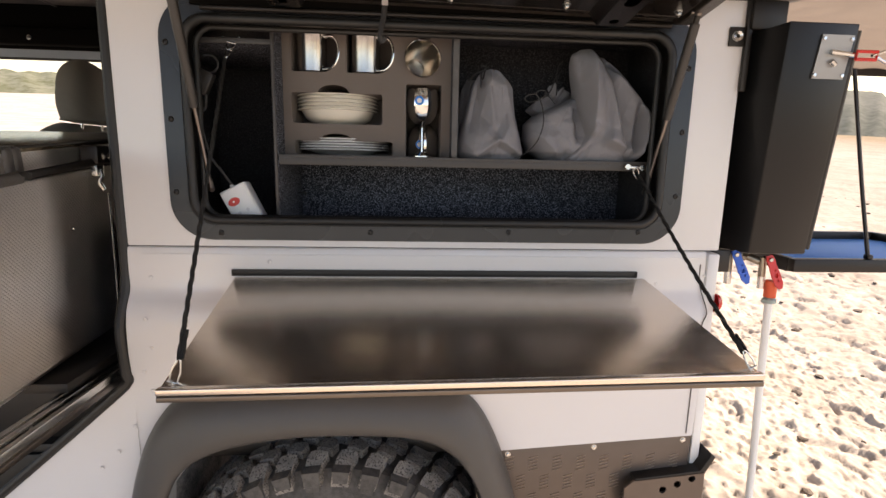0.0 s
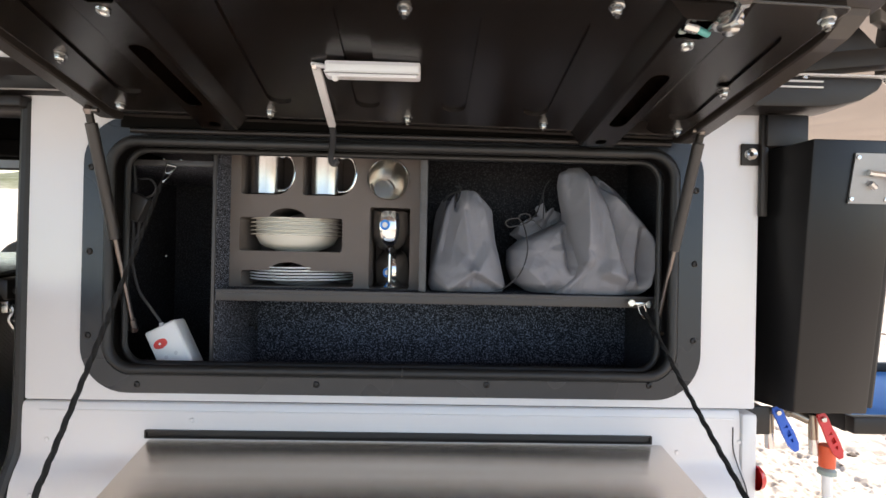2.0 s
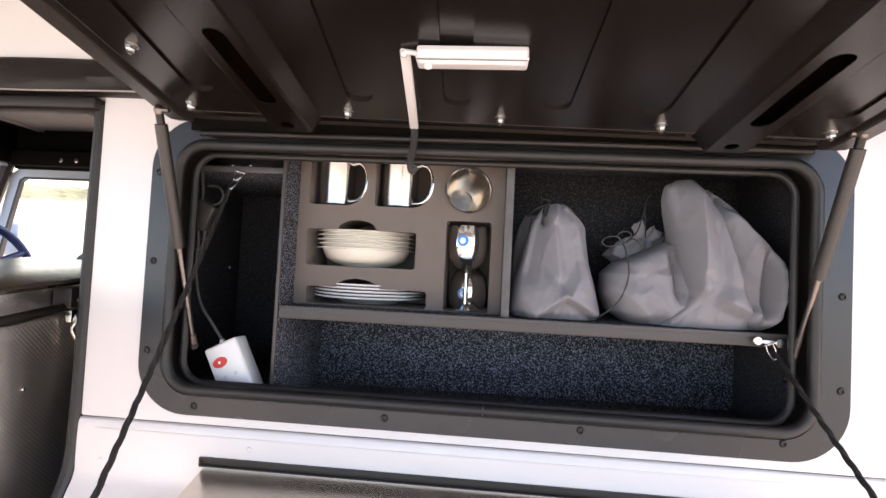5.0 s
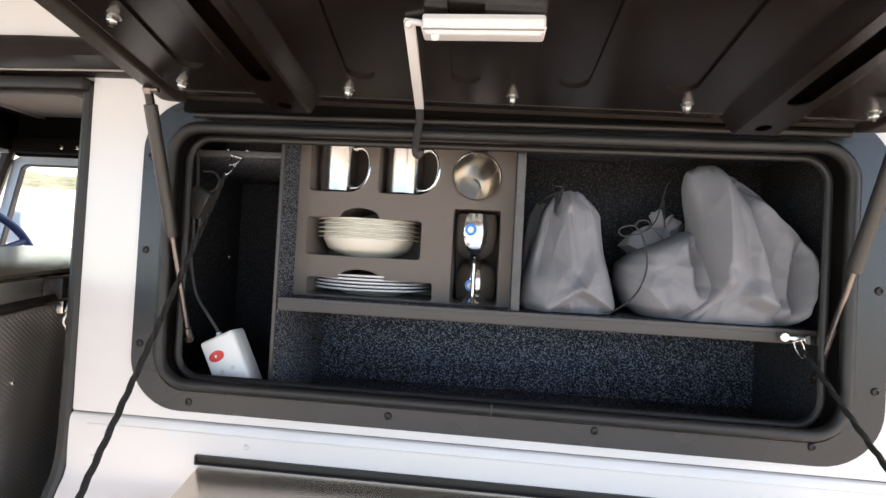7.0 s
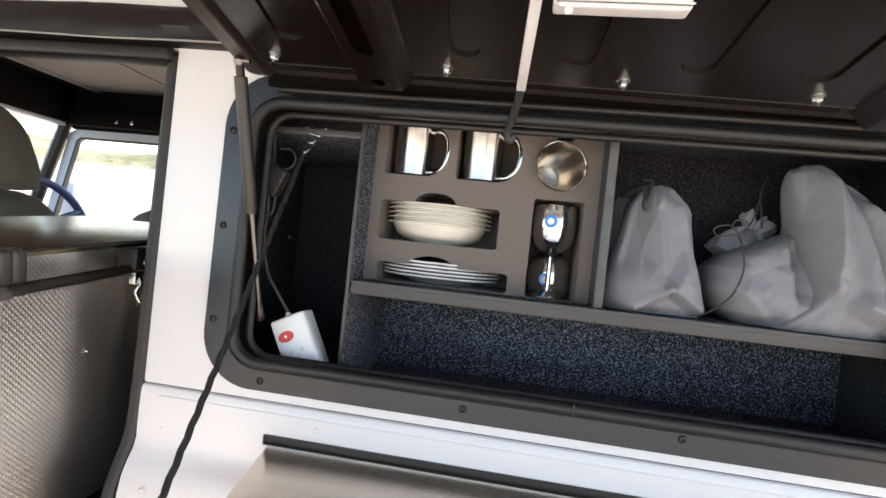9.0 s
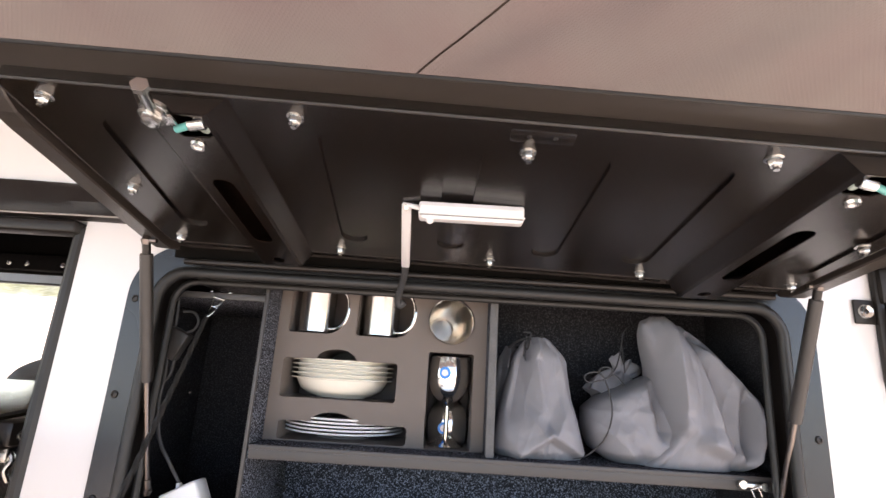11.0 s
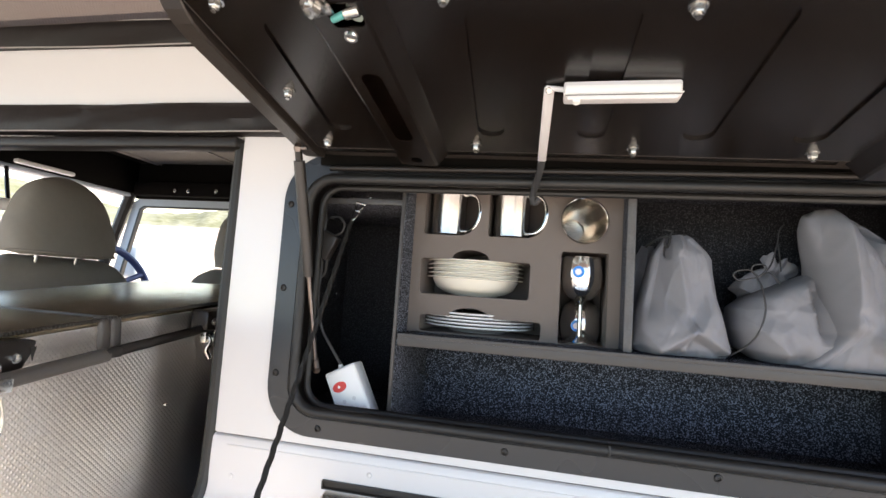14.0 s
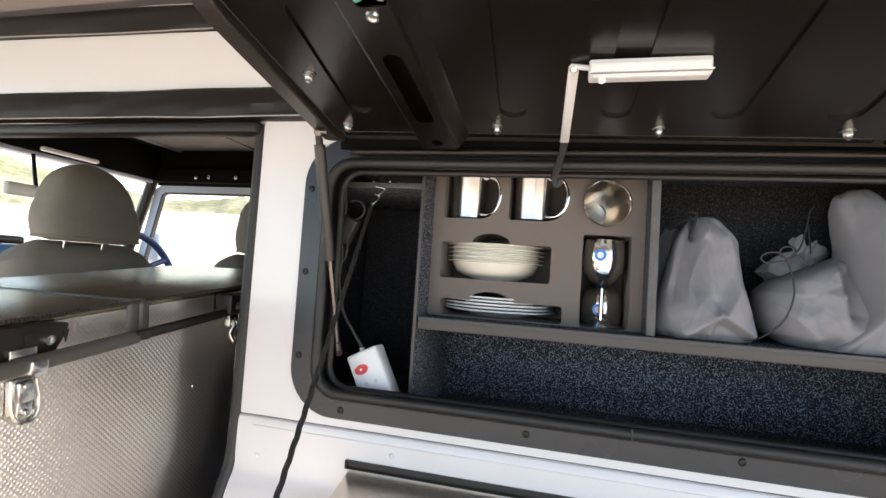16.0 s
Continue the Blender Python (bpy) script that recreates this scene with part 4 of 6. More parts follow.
def goblet(m, label):
    g = thing("goblet", m.translation, label, "goblet", "goblets in the foam")
    prof = [(0, 0.0015), (0.012, 0.003), (0.032, 0.001), (0.033, 0.0), (0.033, 0.002), (0.012, 0.006), (0.0045, 0.012), (0.0040, 0.070), (0.0095, 0.076), (0.021, 0.081), (0.0315, 0.094), (0.0375, 0.112), (0.0388, 0.126), (0.0370, 0.146), (0.0345, 0.159), (0.0335, 0.159), (0.0360, 0.146), (0.0375, 0.126), (0.036, 0.112), (0.030, 0.096), (0, 0.084)]
    part("cup", lathe(bmesh.new(), prof, 40, m), M_CHROME, g)
    b = bmesh.new()
    c = m @ Vector((0, 0, 0.130))
    lathe(b, [(0.0058, 0), (0.0058, 0.0012), (0.0102, 0.0012), (0.0107, 0)], 24, between((c.x - 0.008, c.y - 0.0378, c.z), (c.x - 0.2, c.y - 1, c.z)), closed=True)
    part("badge_ring", b, M_BADGE, g, "round blue ring badge")
    b = lathe(bmesh.new(), [(0, 0.0009), (0.0058, 0.0009), (0.0058, 0)], 20, between((c.x - 0.008, c.y - 0.0378, c.z), (c.x - 0.2, c.y - 1, c.z)))
    part("badge_centre", b, M_SOCKET, g)
    return g


goblet(pose(0.1145, 0.152, 1.5055), "dark polished steel goblet standing on its foot")
goblet(pose(0.1175, 0.198, 1.6655, 180, 0, 0), "dark polished steel goblet stood upside down behind another")

for k in range(5):
    z = 1.5775 + k * 0.0082
    prof = [(0, 0), (0.048, 0), (0.050, 0.002), (0.066, 0.006), (0.080, 0.015), (0.0855, 0.026), (0.089, 0.0325), (0.0985, 0.0335), (0.0997, 0.0348), (0.0985, 0.0362), (0.088, 0.0362), (0.083, 0.027), (0.077, 0.018), (0.062, 0.010), (0, 0.0075)]
    single("bowl", lathe(bmesh.new(), prof, 56, Matrix.Translation((-0.094, 0.201, z))), M_CERAMIC, (-0.094, 0.201, z), "cream ceramic bowl stacked in the foam", "bowl", "stack of bowls")
for k in range(5):
    z = 1.5045 + k * 0.0062
    prof = [(0, 0), (0.060, 0), (0.063, 0.002), (0.070, 0.0035), (0.086, 0.009), (0.1140, 0.0130), (0.1155, 0.0146), (0.1140, 0.0163), (0.084, 0.0125), (0.067, 0.0062), (0, 0.004)]
    single("plate", lathe(bmesh.new(), prof, 64, Matrix.Translation((-0.084, 0.217, z))), M_PLATE, (-0.084, 0.217, z), "white ceramic plate stacked in the foam", "plate", "stack of plates")


# ---- drawstring bags ----
def cloth(y, z, rows, folds, seed, cols=110):
    """A soft upright lobe of cloth. rows: height, left, right, half depth. folds run from (x, h) to (x, h) on its front
    with a width to each side and a height: a crease with two flat slopes."""
    hs = [r[0] for r in rows]
    n = 100
    bm = bmesh.new()
    grid = []
    spread = [math.pi + math.pi * k / cols for k in range(cols + 1)] + [math.pi * k / 24 for k in range(1, 24)]
    for i in range(n + 1):
        h = hs[-1] * i / n
        xl, xr, hd = [float(np.interp(h, hs, [r[c] for r in rows])) for c in (1, 2, 3)]
        row = []
        for a in spread:
            c, s = math.cos(a), math.sin(a)
            x = (xl + xr) / 2 + (xr - xl) / 2 * math.copysign(abs(c) ** 0.85, c)
            dy = hd * math.copysign(abs(s) ** 0.62, s)
            if s < 0:
                d = 0.0026 * noise.noise(Vector((x * 22, h * 22, seed))) + 0.0038 * abs(noise.noise(Vector((x * 30 + h * 18, h * 24 - x * 12, seed + 4)))) + 0.0018 * max(0.0, 0.16 - abs(noise.noise(Vector((x * 34 - h * 9, h * 11, seed + 9))))) / 0.16 + 0.0009 * max(0.0, 0.14 - abs(noise.noise(Vector((x * 30 + h * 42, h * 30 - x * 26, seed + 6))))) / 0.14
                for (x0, h0), (x1, h1), wl, wr, amp in folds:
                    ux, uh = x1 - x0, h1 - h0
                    ln = math.hypot(ux, uh)
                    f = ((x - x0) * ux + (h - h0) * uh) / (ln * ln)
                    q = ((x - x0) * uh - (h - h0) * ux) / ln
                    end = max(0.0, min(1.0, f / 0.25 + 0.5)) * max(0.0, min(1.0, (1 - f) / 0.25 + 0.5))
                    d += 2.2 * amp * end * max(0.0, 1 - (q / wr if q > 0 else -q / wl))
                dy -= d * (-s) ** 0.6
            row.append(bm.verts.new((x, y + dy, z + h + (0.004 * noise.noise(Vector((x * 70, s * 2, seed))) if i > n - 6 else 0.0))))
        grid.append(row)
    for _ in range(2):
        for i in range(1, n):
            for k in range(len(spread)):
                grid[i][k].co.x = grid[i][k].co.x * 0.5 + (grid[i - 1][k].co.x + grid[i + 1][k].co.x) * 0.25
                grid[i][k].co.y = grid[i][k].co.y * 0.6 + (grid[i - 1][k].co.y + grid[i + 1][k].co.y) * 0.2
    m = len(spread)
    for a, b in zip(grid, grid[1:]):
        for k in range(m):
            bm.faces.new((a[k], a[(k + 1) % m], b[(k + 1) % m], b[k]))
    bm.faces.new(grid[0][::-1])
    bm.faces.new(grid[-1])
    return bm


small_bag = thing("drawstring_bag", (0.272, 0.125, 1.5045), "small grey cloth drawstring bag on the shelf", "bag", "drawstring bags")
part("cloth", cloth(0.125, 1.5045, [(0.0, 0.203, 0.350, 0.046), (0.012, 0.195, 0.354, 0.056), (0.05, 0.200, 0.346, 0.058), (0.10, 0.213, 0.334, 0.048), (0.14, 0.223, 0.329, 0.038), (0.163, 0.229, 0.327, 0.032), (0.174, 0.234, 0.319, 0.028), (0.192, 0.245, 0.302, 0.020), (0.205, 0.255, 0.288, 0.010)],
     [((0.232, 0.0), (0.285, 0.044), 0.070, 0.012, 0.014), ((0.285, 0.044), (0.356, 0.006), 0.070, 0.012, 0.014), ((0.262, 0.20), (0.278, 0.055), 0.030, 0.026, 0.010),
      ((0.302, 0.188), (0.330, 0.055), 0.016, 0.034, 0.008), ((0.222, 0.06), (0.246, 0.19), 0.010, 0.020, -0.005), ((0.290, 0.205), (0.327, 0.163), 0.020, 0.010, 0.006),
      ((0.256, 0.207), (0.251, 0.165), 0.006, 0.006, -0.013), ((0.272, 0.207), (0.269, 0.17), 0.008, 0.008, 0.006), ((0.283, 0.042), (0.274, 0.006), 0.008, 0.016, 0.005)], 1.3), M_BAG, small_bag, angle=60)
part("side_flap", cloth(0.185, 1.5045, [(0.0, 0.200, 0.26, 0.03), (0.06, 0.199, 0.262, 0.03), (0.13, 0.205, 0.256, 0.022), (0.165, 0.211, 0.25, 0.014), (0.190, 0.224, 0.246, 0.007)], [((0.215, 0.06), (0.232, 0.19), 0.010, 0.012, 0.008)], 3.3, 40), M_BAG, small_bag, angle=60)
big_bag = thing("drawstring_bag", (0.508, 0.130, 1.5045), "large grey cloth drawstring bag slumped on the shelf", "bag", "drawstring bags")
part("cloth", cloth(0.138, 1.5045, [(0.0, 0.402, 0.56, 0.056), (0.018, 0.374, 0.57, 0.074), (0.05, 0.362, 0.57, 0.082), (0.085, 0.363, 0.56, 0.076), (0.105, 0.385, 0.55, 0.064), (0.122, 0.420, 0.54, 0.050), (0.138, 0.455, 0.53, 0.034), (0.150, 0.480, 0.51, 0.016)],
     [((0.385, 0.100), (0.470, 0.138), 0.016, 0.030, 0.008), ((0.365, 0.07), (0.43, 0.012), 0.040, 0.030, 0.010), ((0.47, 0.13), (0.476, 0.045), 0.026, 0.012, -0.012), ((0.425, 0.05), (0.450, 0.005), 0.018, 0.018, -0.005)], 5.7), M_BAG, big_bag, angle=60)
part("cloth_column", cloth(0.112, 1.5045, [(0.0, 0.450, 0.604, 0.050), (0.016, 0.462, 0.600, 0.062), (0.036, 0.480, 0.593, 0.073), (0.055, 0.492, 0.587, 0.078), (0.085, 0.485, 0.579, 0.076), (0.118, 0.479, 0.570, 0.070), (0.140, 0.476, 0.565, 0.064), (0.165, 0.474, 0.558, 0.056), (0.195, 0.466, 0.547, 0.046), (0.222, 0.461, 0.533, 0.034), (0.243, 0.463, 0.519, 0.020), (0.256, 0.484, 0.504, 0.009)],
     [((0.505, 0.25), (0.499, 0.075), 0.034, 0.028, 0.014), ((0.503, 0.075), (0.448, 0.0), 0.020, 0.030, 0.016), ((0.530, 0.050), (0.596, 0.028), 0.028, 0.016, 0.012), ((0.538, 0.20), (0.560, 0.06), 0.022, 0.018, 0.008)], 8.1), M_BAG, big_bag, angle=60)
part("cloth_lobe", cloth(0.136, 1.5045, [(0.0, 0.52, 0.630, 0.054), (0.018, 0.52, 0.646, 0.070), (0.05, 0.52, 0.656, 0.079), (0.085, 0.52, 0.659, 0.078), (0.118, 0.52, 0.653, 0.070), (0.150, 0.52, 0.635, 0.059), (0.187, 0.52, 0.608, 0.045), (0.212, 0.525, 0.585, 0.032), (0.232, 0.533, 0.560, 0.020), (0.243, 0.537, 0.548, 0.008)],
     [((0.638, 0.116), (0.630, 0.012), 0.020, 0.020, 0.016), ((0.558, 0.205), (0.638, 0.116), 0.018, 0.050, 0.012), ((0.618, 0.13), (0.612, 0.02), 0.014, 0.014, -0.011), ((0.592, 0.034), (0.636, 0.0), 0.020, 0.024, 0.010), ((0.648, 0.10), (0.642, 0.02), 0.006, 0.008, -0.006), ((0.550, 0.228), (0.570, 0.205), 0.008, 0.010, -0.010)], 2.9), M_BAG, big_bag, angle=60)
neck = pose(0.425, 0.168, 1.600, -12, 26, 0)
b = bmesh.new()
rings = []
for i in range(23):
    f = i / 22
    r0 = float(np.interp(f, [0, 0.3, 0.58, 0.72, 0.9, 1.0], [0.040, 0.034, 0.021, 0.012, 0.019, 0.017]))
    ring = []
    for k in range(60):
        a = 2 * math.pi * k / 60
        r = r0 * (1 + (0.10 + 0.16 * f) * math.sin(7 * a + 2.0 * math.sin(3 * f)) + 0.10 * math.sin(11 * a + 1.0) * f)
        ring.append(b.verts.new(neck @ Vector((1.35 * r * math.cos(a), 0.75 * r * math.sin(a), 0.088 * f + (0.006 * math.sin(4 * a) + 0.004 * math.sin(7 * a) if i > 19 else 0.0)))))
    rings.append(ring)
for lower, upper in zip(rings, rings[1:]):
    for k in range(60):
        b.faces.new((lower[k], lower[(k + 1) % 60], upper[(k + 1) % 60], upper[k]))
b.faces.new(rings[0][::-1])
b.faces.new(rings[-1])
part("gathered_neck", b, M_BAG, big_bag, angle=75)
pts = smooth_path([(0.330, 0.085, 1.508), (0.352, 0.075, 1.516), (0.378, 0.062, 1.545), (0.390, 0.058, 1.585), (0.388, 0.066, 1.622), (0.384, 0.075, 1.640)], 6)
part("drawstring", tube(bmesh.new(), pts, 0.0014, 8), M_CORD, big_bag, "grey drawstring with a loose bow")
part("drawstring", tube(bmesh.new(), smooth_path([(0.384, 0.075, 1.642), (0.372, 0.072, 1.652), (0.355, 0.073, 1.650), (0.349, 0.075, 1.642), (0.357, 0.075, 1.635), (0.373, 0.075, 1.638), (0.386, 0.076, 1.642), (0.398, 0.078, 1.655), (0.392, 0.076, 1.662), (0.378, 0.074, 1.660), (0.376, 0.075, 1.650), (0.388, 0.078, 1.643), (0.405, 0.085, 1.650), (0.425, 0.095, 1.634)], 6), 0.0013, 8), M_CORD, big_bag)
part("drawstring", tube(bmesh.new(), smooth_path([(0.400, 0.090, 1.650), (0.418, 0.110, 1.668), (0.434, 0.130, 1.705), (0.443, 0.145, 1.728), (0.456, 0.160, 1.742)], 6), 0.0013, 8), M_CORD, big_bag)
part("drawstring", tube(bmesh.new(), smooth_path([(0.430, 0.105, 1.655), (0.434, 0.120, 1.680), (0.437, 0.135, 1.704)], 6), 0.0013, 8), M_CORD, big_bag)
part("drawstring", tube(bmesh.new(), smooth_path([(0.226, 0.15, 1.690), (0.240, 0.125, 1.702), (0.256, 0.112, 1.706), (0.268, 0.108, 1.700), (0.280, 0.112, 1.7095), (0.296, 0.125, 1.705), (0.308, 0.14, 1.700)], 6), 0.0022, 8), M_CORD, small_bag, "dark gathered drawstring")
part("drawstring", tube(bmesh.new(), smooth_path([(0.252, 0.112, 1.704), (0.249, 0.106, 1.694), (0.252, 0.104, 1.686), (0.256, 0.107, 1.695), (0.258, 0.111, 1.707), (0.262, 0.112, 1.716), (0.25, 0.12, 1.719)], 5), 0.0018, 8), M_CORD, small_bag)


# ---- power outlet box and cable ----
socket_box = thing("power_outlet_box", (-0.272, 0.066, 1.316), "white plastic outlet box with an oval red switch", "power outlet")
mb = pose(-0.258, 0.062, 1.3185, 0, -27, 0) @ pose(0, 0, 0, -3, 0, 0)
t = box(bmesh.new(), -0.0315, 0.0315, -0.017, 0.025, 0.014, 0.124, r=0.005, seg=3)
b = bmesh.new()
join(b, t, mb)
part("case", b, M_SOCKET, socket_box)
b = lathe(bmesh.new(), [(0, 0.0022), (0.0125, 0.0018), (0.014, 0)], 28, mb @ pose(-0.010, -0.017, 0.092, 90, 0, 0) @ Matrix.Diagonal((1, 0.66, 1, 1)))
part("switch", b, M_RED, socket_box, "oval red rocker switch")
b = lathe(bmesh.new(), [(0, 0.0028), (0.002, 0.0026), (0.0025, 0.002)], 12, mb @ pose(-0.010, -0.017, 0.092, 90, 0, 0))
part("switch_mark", b, M_SOCKET, socket_box)
for dx, dz in ((-0.010, 0.064), (0.010, 0.064), (0.000, 0.050)):
    part("socket_hole", lathe(bmesh.new(), [(0, 0.0004), (0.0035, 0.0004), (0.004, 0)], 16, mb @ pose(dx, -0.017, dz, 90, 0, 0)), M_ALU, socket_box)
top = mb @ Vector((-0.004, 0.004, 0.124))
part("cable_gland", rod(bmesh.new(), top - Vector((0, 0, 0.001)), top + Vector((-0.003, 0, 0.007)), 0.006, 0.004), M_SOCKET, socket_box)
cable = thing("cable", (-0.35, 0.06, 1.55), "grey power cable with a dark inline block", "cable")
part("flex", tube(bmesh.new(), smooth_path([top + Vector((0, 0, 0.004)), (-0.338, 0.064, 1.465), (-0.360, 0.062, 1.50), (-0.372, 0.060, 1.56), (-0.370, 0.060, 1.60), (-0.374, 0.062, 1.642)], 6), 0.0028, 8), M_CORD, cable)
part("flex", tube(bmesh.new(), smooth_path([(-0.372, 0.066, 1.674), (-0.374, 0.07, 1.70), (-0.378, 0.072, 1.74), (-0.376, 0.075, 1.79)], 6), 0.0030, 8), M_CORD, cable)
part("flex", tube(bmesh.new(), smooth_path([(-0.356, 0.066, 1.674), (-0.338, 0.066, 1.682), (-0.334, 0.068, 1.698), (-0.346, 0.07, 1.712), (-0.364, 0.07, 1.712)], 6), 0.0022, 8), M_CORD, cable)
part("flex", tube(bmesh.new(), smooth_path([(-0.374, 0.062, 1.642), (-0.388, 0.062, 1.622), (-0.382, 0.062, 1.595), (-0.364, 0.062, 1.600), (-0.360, 0.062, 1.634)], 6), 0.0028, 8), M_CORD, cable)
t = box(bmesh.new(), -0.018, 0.018, -0.011, 0.011, -0.025, 0.025, r=0.004)
b = bmesh.new()
join(b, t, pose(-0.366, 0.064, 1.656, 0, 25, 0))
part("inline_block", b, M_STRUT, cable, "dark inline plug block")


# ---- gullwing hatch ----
HA = math.atan(0.184)
LID = Matrix(((1, 0, 0, 0), (0, -math.cos(HA), math.sin(HA), -0.022), (-0.017, math.sin(HA), math.cos(HA), 1.7900), (0, 0, 0, 1)))


SAG = 0.042  # the lid hangs a little lower towards its rear outer corner


def on_lid(x, v, w=0.0):
    return LID @ Vector((x, v, w - SAG * (x + 0.30) * v))


def lid_part(name, bm, mat, parent, label="", **k):
    for q in bm.verts:
        q.co = on_lid(*q.co)
    return part(name, bm, mat, parent, label, **k)


hatch = thing("gullwing_hatch", (0.147, -0.02, 1.7875), "black gullwing hatch lid propped open on gas struts", "hatch")


def flat_ring(outline, w0, w1, bm):
    """A sheet with a rounded outline in the lid's own plane."""
    f = [bm.verts.new((x, v, w0)) for x, v in outline]
    g = [bm.verts.new((x, v, w1)) for x, v in outline]
    n = len(outline)
    bm.faces.new(f)
    bm.faces.new(g[::-1])
    for i in range(n):
        bm.faces.new((f[i], f[(i + 1) % n], g[(i + 1) % n], g[i]))
    return bm


sheet = lid_part("outer_sheet", flat_ring(rrect(-0.372, 0.664, 0.0, 0.428, 0.05, 8), 0.015, 0.019, bmesh.new()), M_LIDLIP, hatch, "flat black outer sheet")
# pressed ribs: foot and head of each centre line
RIBS = [((-0.258, 0.118), (-0.240, 0.352)), ((-0.035, 0.108), (-0.018, 0.362)), ((0.100, 0.108), (0.109, 0.362)), ((0.232, 0.108), (0.235, 0.360)), ((0.359, 0.108), (0.355, 0.359)), ((0.582, 0.118), (0.572, 0.352))]
STEP = 0.058  # the pan is stepped up along its hinge side


def rib_outline(a, b, r=0.0185):
    """A long pressing with round ends."""
    a, b = Vector(a), Vector(b)
    d = (b - a).normalized()
    n = Vector((d.y, -d.x))
    a, b = a + d * r, b - d * r
    out = []
    for c, u, w in ((b, n, d), (a, -n, -d)):
        for k in range(11):
            g = math.pi * k / 10
            out.append(tuple(c + u * r * math.cos(g) + w * r * math.sin(g)))
    return out


def build_pan():
    t = plate_holes(bmesh.new(), rrect(-0.325, 0.619, STEP, 0.400, 0.006, 3), [rib_outline(a, b) for a, b in RIBS], 0.0, [0.0155] + [0.0038] * len(RIBS))
    for v in t.verts:
        v.co = Vector((v.co.x, v.co.z, v.co.y))
    return t


pan = lid_part("inner_pan", build_pan(), M_LID, hatch, "pressed black inner pan with shallow ribs", angle=15)
bm = bmesh.new()
box(bm, -0.118, 0.432, 0.030, STEP - 0.001, 0.006, 0.0155, r=0.002)
box(bm, -0.325, -0.190, 0.030, STEP - 0.001, 0.006, 0.0155, r=0.002)
box(bm, 0.515, 0.619, 0.030, STEP - 0.001, 0.006, 0.0155, r=0.002)
lid_part("hinge_flange", bm, M_LID, pan)


def side_flange(x, way):
    """The lid's folded side: a wall leaning inward with a narrow return, run out at its outer end."""
    bm = bmesh.new()
    rows = []
    for v, k in ((0.012, 0.55), (0.03, 0.9), (0.06, 1.0), (0.33, 1.0), (0.352, 0.88), (0.368, 0.6), (0.378, 0.3), (0.382, 0.0)):
        sec = [(0.0, 0.016), (0.003, 0.015 - 0.017 * k), (0.0045, 0.0145 - 0.0185 * k), (0.029, 0.0145 - 0.0195 * k), (0.031, 0.015 - 0.018 * k), (0.032, 0.016)]
        rows.append([bm.verts.new((x + way * dx, v, w)) for dx, w in sec])
    for a, b in zip(rows, rows[1:]):
        for i in range(5):
            bm.faces.new((a[i], a[i + 1], b[i + 1], b[i]))
    bm.faces.new(rows[0])
    bm.faces.new(rows[-1][::-1])
    return bm


lid_part("side_flange", side_flange(-0.3680, 1), M_LIDLIP, hatch, "folded side flange", smooth=False)
lid_part("side_flange", side_flange(0.6600, -1), M_LIDLIP, hatch, "folded side flange", smooth=False)


# Added bead along the pan rim; its paler coat carries the edge highlight.
edge_loop = [(x, v, 0.0008) for x, v in rrect(-0.3255, 0.6195, STEP, 0.4005, 0.006, 3)]
lid_part("pan_edge", tube(bmesh.new(), edge_loop, 0.0014, 8, closed=True), M_LIDLIP, pan)
lip_loop = [(x, v, 0.017) for x, v in rrect(-0.372, 0.664, 0.0, 0.428, 0.05, 8)]
lid_part("lip_edge", tube(bmesh.new(), lip_loop, 0.0022, 8, closed=True), M_BLACK, sheet)


BRACE = -0.022  # how far the braces stand below the pan


def brace(cx):
    """A hat-section brace with a long slot, a round hole and a lock opening."""
    lo, hi = (cx - 0.008, cx + 0.0255) if cx < 0 else (cx - 0.0255, cx + 0.008)
    t = plate_holes(bmesh.new(), [(cx - 0.026, 0.047), (cx + 0.026, 0.047), (cx + 0.026, 0.398), (cx - 0.026, 0.398)],
                    [rrect(cx - 0.0125, cx + 0.0125, 0.130, 0.290, 0.0123, 6), rrect(cx - 0.009, cx + 0.009, 0.058, 0.077, 0.0088, 6),
                     [(lo, 0.369), (lo + 0.003, 0.365), (hi - 0.005, 0.365), (hi, 0.370), (hi, 0.386), (hi - 0.009, 0.3965), (lo + 0.006, 0.3965), (lo, 0.391)]], 0.0, [-0.002, -0.002, -0.002, -0.002])
    for v in t.verts:
        v.co = Vector((v.co.x, v.co.z, BRACE + v.co.y))
    prof = ((0.026, BRACE), (0.030, BRACE + 0.0025), (0.041, -0.003), (0.045, 0.0006))
    for side in (-1, 1):
        rows = [[t.verts.new((cx + side * x, v, w)) for x, w in prof] for v in (0.047, 0.398)]
        for i in range(3):
            t.faces.new((rows[0][i], rows[0][i + 1], rows[1][i + 1], rows[1][i]))
    for v in (0.047, 0.398):
        t.faces.new([t.verts.new((cx + x, v, w)) for x, w in [(-a, b) for a, b in prof[::-1]] + list(prof)])
    return t


